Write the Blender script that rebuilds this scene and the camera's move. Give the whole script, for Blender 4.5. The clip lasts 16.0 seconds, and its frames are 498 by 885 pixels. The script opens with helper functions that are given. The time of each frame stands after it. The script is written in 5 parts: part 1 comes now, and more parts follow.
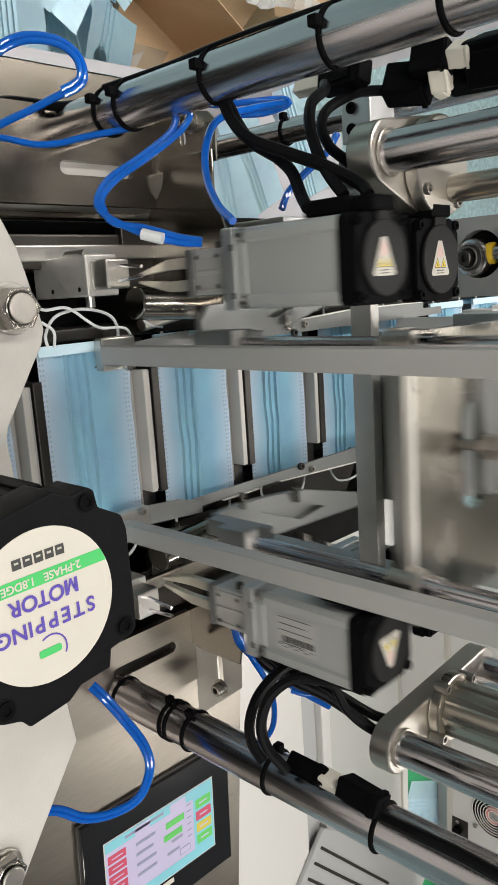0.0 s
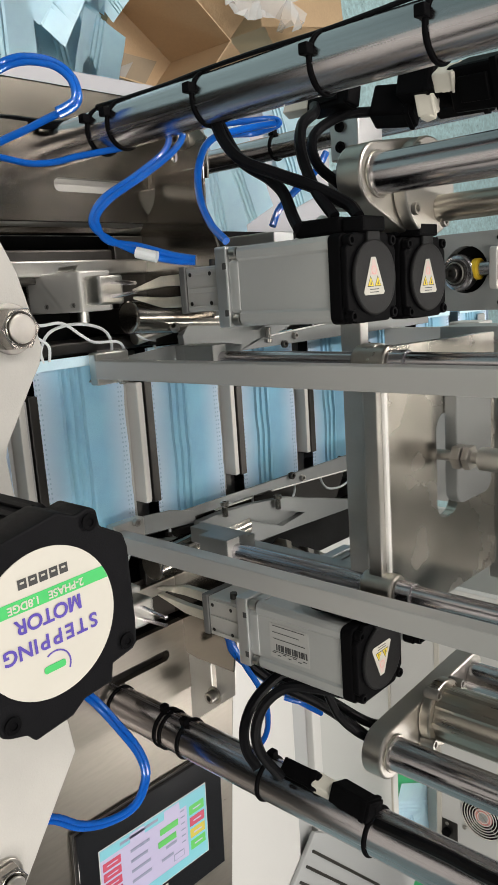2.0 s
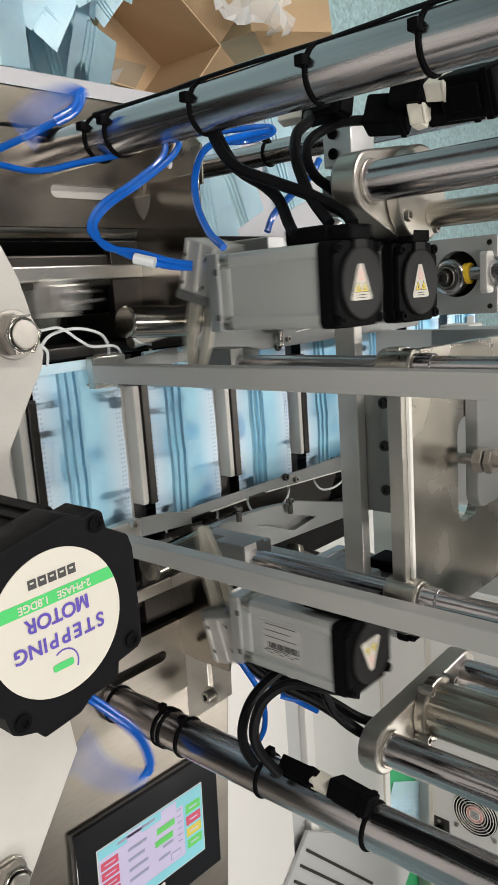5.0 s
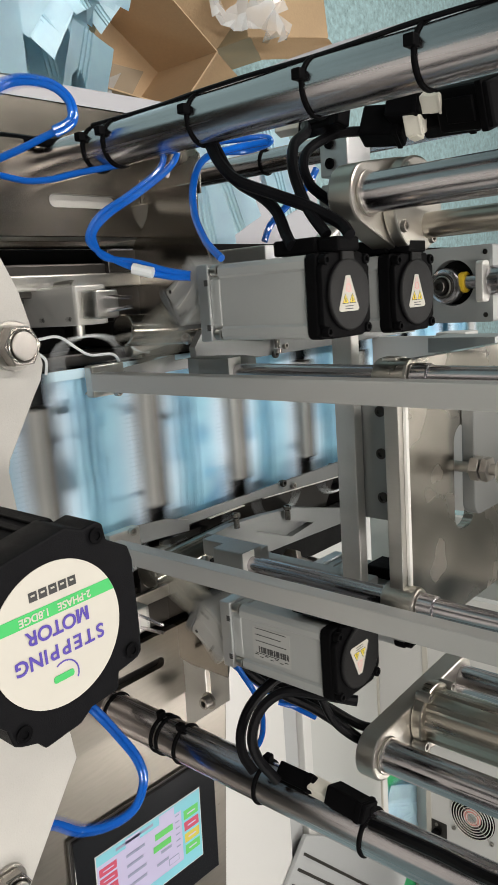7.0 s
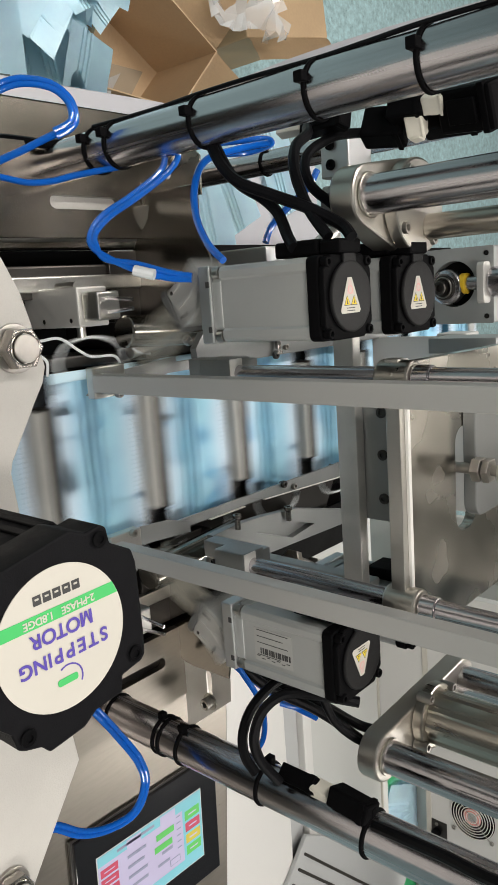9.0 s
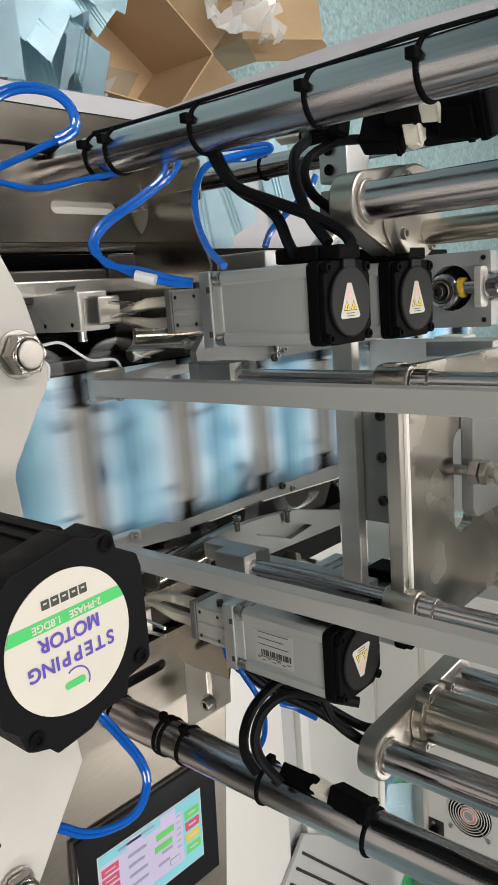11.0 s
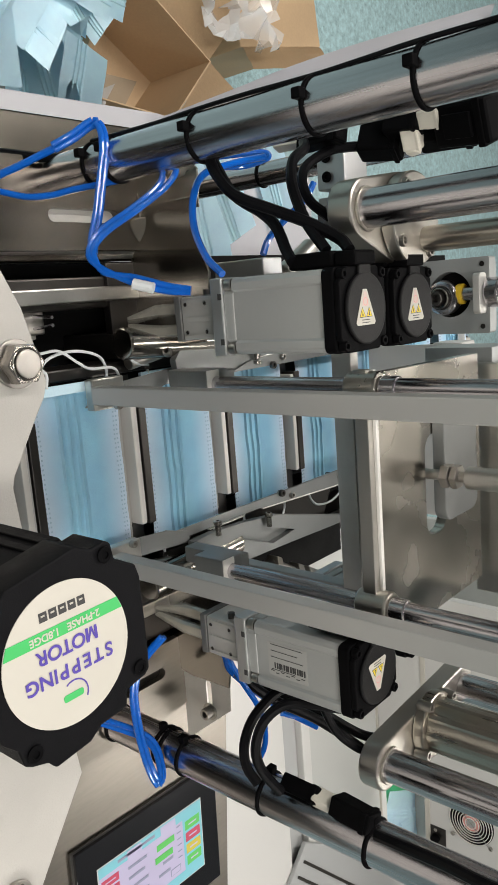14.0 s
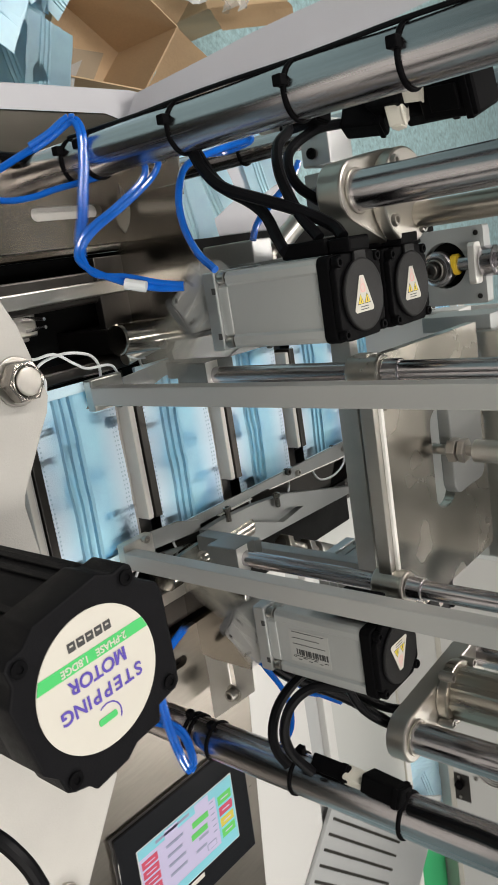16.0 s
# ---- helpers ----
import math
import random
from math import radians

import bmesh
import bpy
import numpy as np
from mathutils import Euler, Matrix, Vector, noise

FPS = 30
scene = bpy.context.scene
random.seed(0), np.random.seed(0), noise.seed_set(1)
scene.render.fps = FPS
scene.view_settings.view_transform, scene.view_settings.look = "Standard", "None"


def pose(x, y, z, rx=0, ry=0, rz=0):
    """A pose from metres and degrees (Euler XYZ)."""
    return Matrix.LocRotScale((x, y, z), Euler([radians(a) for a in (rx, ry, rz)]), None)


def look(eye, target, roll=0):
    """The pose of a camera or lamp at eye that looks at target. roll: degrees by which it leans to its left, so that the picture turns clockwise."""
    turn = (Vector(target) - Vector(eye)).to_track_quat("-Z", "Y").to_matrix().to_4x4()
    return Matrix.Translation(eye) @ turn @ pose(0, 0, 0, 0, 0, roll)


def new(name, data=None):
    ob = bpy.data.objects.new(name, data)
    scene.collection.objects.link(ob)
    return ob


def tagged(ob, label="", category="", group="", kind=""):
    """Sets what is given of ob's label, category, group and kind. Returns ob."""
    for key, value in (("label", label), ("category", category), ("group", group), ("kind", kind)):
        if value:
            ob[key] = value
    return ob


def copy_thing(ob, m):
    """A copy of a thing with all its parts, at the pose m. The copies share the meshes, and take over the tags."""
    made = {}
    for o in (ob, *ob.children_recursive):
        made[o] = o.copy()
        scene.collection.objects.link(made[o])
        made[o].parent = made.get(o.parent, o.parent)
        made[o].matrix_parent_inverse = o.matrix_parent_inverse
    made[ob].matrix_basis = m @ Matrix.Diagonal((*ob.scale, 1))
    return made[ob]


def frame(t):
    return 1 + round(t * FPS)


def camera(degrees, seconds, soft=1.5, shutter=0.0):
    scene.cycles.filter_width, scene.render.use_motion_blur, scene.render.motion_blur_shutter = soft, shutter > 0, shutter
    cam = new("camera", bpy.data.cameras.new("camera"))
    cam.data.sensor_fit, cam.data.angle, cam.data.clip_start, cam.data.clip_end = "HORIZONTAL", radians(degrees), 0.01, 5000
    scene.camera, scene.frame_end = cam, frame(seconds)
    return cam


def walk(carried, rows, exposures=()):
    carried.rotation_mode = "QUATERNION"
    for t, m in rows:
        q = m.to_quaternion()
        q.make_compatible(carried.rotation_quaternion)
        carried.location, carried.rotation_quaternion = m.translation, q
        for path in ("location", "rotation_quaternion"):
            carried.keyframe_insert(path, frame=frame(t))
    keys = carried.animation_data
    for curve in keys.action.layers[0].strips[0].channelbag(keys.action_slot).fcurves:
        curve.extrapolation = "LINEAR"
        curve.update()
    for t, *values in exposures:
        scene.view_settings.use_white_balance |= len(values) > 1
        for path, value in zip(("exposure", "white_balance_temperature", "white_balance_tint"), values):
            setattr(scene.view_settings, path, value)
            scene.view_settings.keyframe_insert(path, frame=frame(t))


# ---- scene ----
cam = camera(35.82, 16.0, shutter=0.5)
PATH = [
    (0, (-0.1245, 0.0375, 0.5683), (0.0714, 0.7410, -0.1149), 97.10),
    (0.5, (-0.1285, 0.0334, 0.5709), (0.0687, 0.7404, -0.1083), 97.08),
    (1, (-0.1310, 0.0311, 0.5711), (0.0654, 0.7413, -0.1048), 96.93),
    (1.5, (-0.1325, 0.0305, 0.5708), (0.0618, 0.7433, -0.1031), 96.66),
    (2, (-0.1350, 0.0276, 0.5726), (0.0585, 0.7427, -0.0991), 96.49),
    (2.5, (-0.1343, 0.0205, 0.5736), (0.0594, 0.7386, -0.0948), 96.35),
    (3, (-0.1367, 0.0186, 0.5744), (0.0566, 0.7397, -0.0909), 96.17),
    (3.5, (-0.1369, 0.0176, 0.5740), (0.0569, 0.7408, -0.0890), 96.09),
    (4, (-0.1363, 0.0168, 0.5744), (0.0575, 0.7409, -0.0875), 96.09),
    (6.5, (-0.1426, 0.0153, 0.5750), (0.0474, 0.7426, -0.0845), 95.77),
    (7, (-0.1435, 0.0140, 0.5762), (0.0464, 0.7424, -0.0820), 95.74),
    (7.5, (-0.1438, 0.0144, 0.5763), (0.0465, 0.7437, -0.0808), 95.71),
    (8, (-0.1426, 0.0133, 0.5742), (0.0478, 0.7434, -0.0821), 95.69),
    (8.5, (-0.1438, 0.0131, 0.5741), (0.0472, 0.7426, -0.0826), 95.72),
    (9, (-0.1454, 0.0128, 0.5744), (0.0454, 0.7422, -0.0825), 95.69),
    (11.5, (-0.1500, 0.0056, 0.5750), (0.0418, 0.7397, -0.0764), 95.51),
    (12, (-0.1500, 0.0062, 0.5742), (0.0411, 0.7402, -0.0775), 95.43),
    (12.5, (-0.1499, 0.0078, 0.5722), (0.0405, 0.7420, -0.0795), 95.34),
    (13, (-0.1505, 0.0088, 0.5719), (0.0380, 0.7436, -0.0797), 95.18),
    (13.5, (-0.1515, 0.0079, 0.5722), (0.0355, 0.7430, -0.0795), 95.04),
    (14, (-0.1510, 0.0086, 0.5733), (0.0336, 0.7441, -0.0786), 94.90),
    (14.5, (-0.1494, 0.0122, 0.5711), (0.0341, 0.7479, -0.0808), 94.75),
    (15, (-0.1535, 0.0135, 0.5702), (0.0321, 0.7487, -0.0817), 94.47),
    (15.5, (-0.1595, 0.0117, 0.5704), (0.0408, 0.7444, -0.0801), 93.99),
    (16, (-0.1751, 0.0114, 0.5652), (0.0598, 0.7377, -0.0808), 92.89),
]
walk(cam, [(t, look(eye, target, roll)) for t, eye, target, roll in PATH])

# ---------- world and lamps ----------
world = bpy.data.worlds.new("hall_air")
world.use_nodes = True
scene.world = world
world.node_tree.nodes["Background"].inputs[0].default_value = (1.0, 0.97, 0.92, 1)
world.node_tree.nodes["Background"].inputs[1].default_value = 0.025


def area(name, loc, target, sx, sy, power, color):
    lamp = bpy.data.lights.new(name, "AREA")
    lamp.shape, lamp.size, lamp.size_y, lamp.energy, lamp.color = "RECTANGLE", sx, sy, power, color
    ob = new(name, lamp)
    ob.matrix_basis = look(loc, target)
    return ob


COOL = (1.0, 0.947, 0.888)
for lx, ly in ((-1.5, -0.6), (0.1, -0.9), (1.7, -0.6), (-1.3, 1.5), (0.1, 2.2), (1.8, 2.4)):
    area("ceiling_lamp", (lx, ly, 1.98), (lx, ly + 0.0001, 0), 0.3, 1.5, {(-1.3, 1.5): 44, (1.7, -0.6): 38}.get((lx, ly), 26), COOL)


# ---------- materials ----------
def mat(name, color, rough=0.5, metal=0.0, var=0.12, scale=40.0, bump=0.0, bscale=300.0, stretch=None,
        coat=0.0, spec=0.5, trans=0.0, rvar=0.15, alpha=1.0, emit=0.0, rand=0.0, aniso=0.0):
    m = bpy.data.materials.new(name)
    m.use_nodes = True
    nt = m.node_tree
    b = nt.nodes["Principled BSDF"]
    tc = nt.nodes.new("ShaderNodeTexCoord")
    mp = nt.nodes.new("ShaderNodeMapping")
    mp.inputs["Scale"].default_value = stretch or (1, 1, 1)
    nt.links.new(tc.outputs["Object"], mp.inputs[0])

    def noise_node(s, detail):
        n = nt.nodes.new("ShaderNodeTexNoise")
        n.inputs["Scale"].default_value, n.inputs["Detail"].default_value = s, detail
        nt.links.new(mp.outputs[0], n.inputs["Vector"])
        return n

    big, fine = noise_node(scale, 3), noise_node(bscale, 4)
    mix = nt.nodes.new("ShaderNodeMixRGB")
    mix.inputs[1].default_value = tuple(max(0, c * (1 - var)) for c in color) + (1,)
    mix.inputs[2].default_value = tuple(min(1, c * (1 + var)) for c in color) + (1,)
    add = nt.nodes.new("ShaderNodeMath")
    add.operation = "ADD"
    nt.links.new(big.outputs[0], add.inputs[0])
    half = nt.nodes.new("ShaderNodeMath")
    half.operation = "MULTIPLY_ADD"
    half.inputs[1].default_value, half.inputs[2].default_value = 0.5, -0.25
    nt.links.new(fine.outputs[0], half.inputs[0])
    nt.links.new(half.outputs[0], add.inputs[1])
    last = add.outputs[0]
    if rand:
        oi = nt.nodes.new("ShaderNodeObjectInfo")
        more = nt.nodes.new("ShaderNodeMath")
        more.operation = "MULTIPLY_ADD"
        more.inputs[1].default_value = rand
        nt.links.new(oi.outputs["Random"], more.inputs[0])
        nt.links.new(last, more.inputs[2])
        last = more.outputs[0]
    nt.links.new(last, mix.inputs[0])
    nt.links.new(mix.outputs[0], b.inputs["Base Color"])
    rr = nt.nodes.new("ShaderNodeMapRange")
    rr.inputs["To Min"].default_value = max(0.02, rough * (1 - rvar * 2))
    rr.inputs["To Max"].default_value = min(1, rough * (1 + rvar * 2))
    nt.links.new(add.outputs[0], rr.inputs[0])
    nt.links.new(rr.outputs[0], b.inputs["Roughness"])
    b.inputs["Metallic"].default_value = metal
    b.inputs["Coat Weight"].default_value = coat
    b.inputs["Specular IOR Level"].default_value = spec
    b.inputs["Transmission Weight"].default_value = trans
    b.inputs["Alpha"].default_value = alpha
    b.inputs["Anisotropic"].default_value = aniso
    if emit:
        nt.links.new(mix.outputs[0], b.inputs["Emission Color"])
        b.inputs["Emission Strength"].default_value = emit
    if bump:
        bp = nt.nodes.new("ShaderNodeBump")
        bp.inputs["Strength"].default_value, bp.inputs["Distance"].default_value = 1.0, bump
        nt.links.new(fine.outputs[0], bp.inputs["Height"])
        nt.links.new(bp.outputs[0], b.inputs["Normal"])
    return m


DECK = mat("worn_stainless_deck", (0.215, 0.197, 0.172), 0.36, 1, 0.3, 9, 0.00002, 240, (1, 0.15, 1), rvar=0.25)
# Lengthwise colour streaks imitate the reflections running along polished shafts.
CHROME = mat("shaft_reflection_streaks", (0.50, 0.48, 0.50), 0.23, 1, 0.42, 150, 0.00002, 420, (1, 1, 0.012), rvar=0.3)
# Polished deck steel, base darkened for the dark surroundings it mirrors.
POLISHED = mat("deck_darkened_reflection", (0.135, 0.123, 0.105), 0.22, 1, 0.22, 7, 0.0, 200, (1, 0.15, 1), rvar=0.2)
LUGSTEEL = mat("blasted_stainless", (0.50, 0.48, 0.44), 0.40, 1, 0.06, 40, 0.00003, 900)
PLATEGREY = mat("grey_machined_plate", (0.27, 0.278, 0.275), 0.42, 0.6, 0.12, 30, 0.00003, 600)
FILMGREY = mat("grey_foil_label", (0.47, 0.47, 0.45), 0.4, 0.2, 0.05, 30)
RAILGREY = mat("dull_grey_strip", (0.20, 0.20, 0.195), 0.5, 0.6, 0.1, 40)
STEEL = mat("satin_stainless", (0.50, 0.475, 0.43), 0.32, 1, 0.1, 9, 0.00002, 260, (1, 0.15, 1), rvar=0.3)
MIRROR = mat("mirror_stainless", (0.36, 0.335, 0.30), 0.17, 1, 0.14, 14, 0.00005, 22, rvar=0.4)
# Strong colour mottling stands for patchy reflections on the stainless.
SATIN = mat("plate_mottled_reflection", (0.50, 0.475, 0.43), 0.25, 1, 0.30, 14, 0.00003, 26, rvar=0.45)
BRUSHED = mat("brushed_plate", (0.55, 0.54, 0.51), 0.34, 1, 0.1, 25, 0.00003, 500, (1, 1, 0.04))
DARKSTEEL = mat("oiled_dark_steel", (0.085, 0.08, 0.075), 0.42, 1, 0.2, 20, 0.00003, 400)
ALU = mat("clear_anodised_aluminium", (0.60, 0.61, 0.61), 0.42, 0.9, 0.06, 50, 0.00002, 900)
GREYALU = mat("grey_anodised_aluminium", (0.40, 0.415, 0.41), 0.46, 0.5, 0.07, 45, 0.00002, 900)
# Near-white base carries the lamp highlight on metal edges and wires.
EDGEGLINT = mat("painted_edge_glint", (0.86, 0.84, 0.80), 0.35, 0.25, 0.06, 60, 0.00002, 700)
CAPGREY = mat("dark_grey_cap", (0.013, 0.013, 0.0135), 0.45, 0, 0.2, 90, 0.0001, 1300, spec=0.15)
BARGREY = mat("matt_grey_bar", (0.47, 0.47, 0.455), 0.5, 0.4, 0.05, 35, 0.00002, 800, (1, 1, 0.1))
CREAMBAR = mat("cream_grey_carrier", (0.60, 0.58, 0.54), 0.5, 0.2, 0.08, 35, 0.00002, 800, (0.1, 1, 1))
CLAMPALU = mat("bright_machined_clamp", (0.62, 0.61, 0.58), 0.4, 0.55, 0.1, 60, 0.00003, 700)
MOTORGREY = mat("motor_grey_paint", (0.44, 0.45, 0.44), 0.42, 0.35, 0.05, 60, 0.00002, 700)
NICKEL = mat("nickel_plated_cylinder", (0.44, 0.41, 0.36), 0.3, 1, 0.16, 25, 0.00002, 300, (1, 1, 0.1))
BOLT = mat("stainless_bolt", (0.42, 0.40, 0.37), 0.36, 1, 0.14, 80)
BLACK = mat("black_plastic", (0.004, 0.004, 0.0045), 0.5, 0, 0.25, 120, 0.00006, 1400, spec=0.03)
STEPBLACK = mat("black_cast_cover", (0.007, 0.007, 0.008), 0.5, 0, 0.25, 120, 0.00015, 1500, spec=0.06)
CABLE = mat("black_cable_jacket", (0.004, 0.004, 0.005), 0.4, 0, 0.2, 90, 0.00004, 900, spec=0.12)
# Near-black base that puts deep shade into the colour of recesses.
DEEPSHADE = mat("near_black_shade", (0.006, 0.006, 0.006), 0.7, 0, 0.3, 30, spec=0.1)
HOSE = mat("blue_polyurethane_hose", (0.006, 0.13, 0.62), 0.12, 0, 0.2, 60, 0.00006, 260, coat=0.8, trans=0.12)
WHITEPAINT = mat("white_powder_coat", (0.48, 0.465, 0.435), 0.5, 0, 0.10, 30, 0.00022, 900)
WHITEPANEL = mat("white_sheet_panel", (0.62, 0.615, 0.595), 0.4, 0, 0.03, 4)
GREYPANEL = mat("grey_sheet_panel", (0.40, 0.41, 0.41), 0.45, 0, 0.05, 6)
PALEGREY = mat("pale_grey_panel", (0.52, 0.53, 0.51), 0.45, 0, 0.05, 6)
PAPER = mat("white_cover_sheet", (0.47, 0.47, 0.50), 0.7, 0, 0.05, 5, 0.0015, 9)
NUTSTEEL = mat("bright_nut_steel", (0.34, 0.32, 0.295), 0.24, 1, 0.2, 90, 0.00003, 500)
NATURAL = mat("natural_nylon", (0.72, 0.69, 0.60), 0.45, 0, 0.06, 60)
JAW = mat("worn_gripper_jaw", (0.66, 0.62, 0.53), 0.35, 0.6, 0.2, 60, 0.00008, 500)
MASKBLUE = mat("blue_nonwoven", (0.45, 0.77, 0.92), 0.85, 0, 0.10, 22, 0.0003, 900)
MASKLIGHT = mat("pale_blue_nonwoven", (0.62, 0.83, 1.0), 0.85, 0, 0.14, 18, 0.0003, 900)
WELD = mat("pressed_weld", (0.50, 0.66, 0.78), 0.7, 0, 0.06, 40)
MASKWHITE = mat("white_nonwoven", (0.74, 0.77, 0.78), 0.85, 0, 0.06, 40, 0.0003, 900)
LABELWHITE = mat("cream_label_paper", (0.56, 0.535, 0.475), 0.5, 0, 0.03, 30)
GREEN = mat("green_print", (0.06, 0.48, 0.13), 0.5, 0, 0.06, 60)
PURPLE = mat("violet_print", (0.09, 0.06, 0.36), 0.5, 0, 0.06, 60)
INK = mat("dark_grey_print", (0.05, 0.05, 0.05), 0.5, 0, 0.1, 60)
YELLOW = mat("yellow_print", (0.80, 0.62, 0.03), 0.5, 0, 0.05, 60)
PINKPALE = mat("pale_pink_print", (0.64, 0.50, 0.46), 0.5, 0, 0.05, 60)
PINK = mat("pink_print", (0.75, 0.35, 0.32), 0.5, 0, 0.05, 60)
BRASS = mat("yellow_sensor_ring", (0.75, 0.50, 0.03), 0.35, 0.2, 0.1, 60)
CARD = mat("brown_cardboard", (0.49, 0.345, 0.205), 0.8, 0, 0.16, 7, 0.0006, 160, (1, 1, 1))
TAPE = mat("clear_tape", (0.52, 0.44, 0.33), 0.2, 0, 0.1, 20, alpha=0.5)
BAG = mat("clear_plastic_film", (0.85, 0.87, 0.88), 0.18, 0, 0.1, 8, 0.002, 24, alpha=0.45, coat=0.6)
BELT = mat("green_conveyor_belt", (0.03, 0.32, 0.12), 0.5, 0, 0.12, 20)
# Grey picked so that metals mirroring the ceiling turn darker.
CEILGREY = mat("reflection_dimming_grey", (0.22, 0.22, 0.22), 0.8, 0, 0.1, 3)
WALLPAINT = mat("white_wall_paint", (0.50, 0.50, 0.49), 0.8, 0, 0.05, 3)
SCREEN = mat("lit_screen_white", (0.46, 0.43, 0.60), 0.2, 0, 0.02, 20, emit=0.09)
SCYAN = mat("lit_screen_cyan", (0.20, 0.50, 0.58), 0.2, 0, 0.02, 20, emit=0.09)
SGREEN = mat("lit_screen_green", (0.12, 0.50, 0.12), 0.2, 0, 0.02, 20, emit=0.09)
SRED = mat("lit_screen_red", (0.50, 0.08, 0.13), 0.2, 0, 0.02, 20, emit=0.09)
SYELLOW = mat("lit_screen_yellow", (0.55, 0.46, 0.08), 0.2, 0, 0.02, 20, emit=0.09)
SBLUE = mat("lit_screen_blue", (0.10, 0.15, 0.75), 0.2, 0, 0.02, 20, emit=0.09)
SINK = mat("screen_dark_mark", (0.25, 0.27, 0.38), 0.3, 0, 0.02, 20)
SCREENGLASS = mat("black_gloss_bezel", (0.012, 0.012, 0.014), 0.12, 0, 0.1, 20, coat=0.4)


def mask_material():
    """Blue where the pleats lie over one another, paler towards the long edges."""
    m = mat("pleated_blue_nonwoven", (0.41, 0.725, 1.0), 0.85, 0, 0.20, 26, 0.0003, 900)
    nt = m.node_tree
    b = nt.nodes["Principled BSDF"]
    tc = nt.nodes.new("ShaderNodeTexCoord")
    sep = nt.nodes.new("ShaderNodeSeparateXYZ")
    nt.links.new(tc.outputs["Object"], sep.inputs[0])
    ab = nt.nodes.new("ShaderNodeMath")
    ab.operation = "ABSOLUTE"
    nt.links.new(sep.outputs["Y"], ab.inputs[0])
    ramp = nt.nodes.new("ShaderNodeMapRange")
    ramp.inputs["From Min"].default_value, ramp.inputs["From Max"].default_value = 0.018, 0.044
    nt.links.new(ab.outputs[0], ramp.inputs[0])
    mix = nt.nodes.new("ShaderNodeMixRGB")
    mix.inputs[2].default_value = (0.76, 0.87, 0.99, 1)
    nt.links.new(ramp.outputs[0], mix.inputs[0])
    nt.links.new(b.inputs["Base Color"].links[0].from_socket, mix.inputs[1])
    nt.links.new(mix.outputs[0], b.inputs["Base Color"])
    return m


PLEATED = mask_material()


def floor_material():
    m = mat("teal_epoxy_floor", (0.36, 0.52, 0.545), 0.4, 0, 0.6, 75, 0.0003, 210, rvar=0.3)
    return m


FLOOR = floor_material()


from mathutils.geometry import tessellate_polygon


# ---------- mesh helpers ----------
def bm_box(lo, hi, bevel=0.0, seg=2, bm=None):
    own = bmesh.new()
    bmesh.ops.create_cube(own, size=1)
    for v in own.verts:
        v.co = Vector((lo[i] + (v.co[i] + 0.5) * (hi[i] - lo[i]) for i in range(3)))
    if bevel:
        bmesh.ops.bevel(own, geom=list(own.edges), offset=bevel, segments=seg, affect="EDGES", profile=0.5)
    return merge(bm, own)


def merge(bm, own, m=None):
    if m is not None:
        own.transform(m)
    if bm is None:
        return own
    me = bpy.data.meshes.new("tmp")
    own.to_mesh(me)
    own.free()
    bm.from_mesh(me)
    bpy.data.meshes.remove(me)
    return bm


def bm_cyl(a, b, r, r2=None, n=32, bevel=0.0, bm=None):
    a, b = Vector(a), Vector(b)
    own = bmesh.new()
    h = (b - a).length
    bmesh.ops.create_cone(own, cap_ends=True, segments=n, radius1=r, radius2=r if r2 is None else r2, depth=h)
    if bevel:
        rim = [e for e in own.edges if abs(abs(e.verts[0].co.z) - h / 2) < 1e-6 and abs(e.verts[0].co.z - e.verts[1].co.z) < 1e-6]
        bmesh.ops.bevel(own, geom=rim, offset=bevel, segments=2, affect="EDGES", profile=0.5)
    q = (b - a).to_track_quat("Z", "Y").to_matrix().to_4x4()
    return merge(bm, own, Matrix.Translation((a + b) / 2) @ q)


def bm_prism(outline, z0, z1, bevel=0.0, bm=None, m=None, holes=()):
    """An outline (counter-clockwise in plan) raised from z0 to z1; holes are outlines too."""
    own = bmesh.new()
    loops = []
    for loop in (outline, *holes):
        vs = [own.verts.new((x, y, z0)) for x, y in loop]
        loops.append([own.edges.new((vs[i], vs[(i + 1) % len(vs)])) for i in range(len(vs))])
    if holes:
        own.verts.ensure_lookup_table()
        for tri in tessellate_polygon([[Vector((x, y, 0)) for x, y in l] for l in (outline, *holes)]):
            if len(set(tri)) == 3:
                own.faces.new([own.verts[i] for i in tri])
        bevel = 0
    else:
        own.faces.new([e.verts[0] for e in loops[0]])
    up = bmesh.ops.extrude_face_region(own, geom=list(own.faces))
    for v in up["geom"]:
        if isinstance(v, bmesh.types.BMVert):
            v.co.z = z1
    bmesh.ops.recalc_face_normals(own, faces=list(own.faces))
    if bevel:
        sharp = [e for e in own.edges if len(e.link_faces) == 2 and e.calc_face_angle(0) > 0.6]
        bmesh.ops.bevel(own, geom=sharp, offset=bevel, segments=2, affect="EDGES", profile=0.5)
    return merge(bm, own, m)


def smooth_path(points, per=8):
    """A Catmull-Rom line through the points."""
    p = [Vector(q) for q in points]
    p = [p[0] * 2 - p[1]] + p + [p[-1] * 2 - p[-2]]
    out = []
    for i in range(1, len(p) - 2):
        for k in range(per):
            t = k / per
            a, b, c, d = p[i - 1], p[i], p[i + 1], p[i + 2]
            out.append(0.5 * ((2 * b) + (c - a) * t + (2 * a - 5 * b + 4 * c - d) * t * t + (3 * b - a - 3 * c + d) * t ** 3))
    out.append(p[-2])
    return out


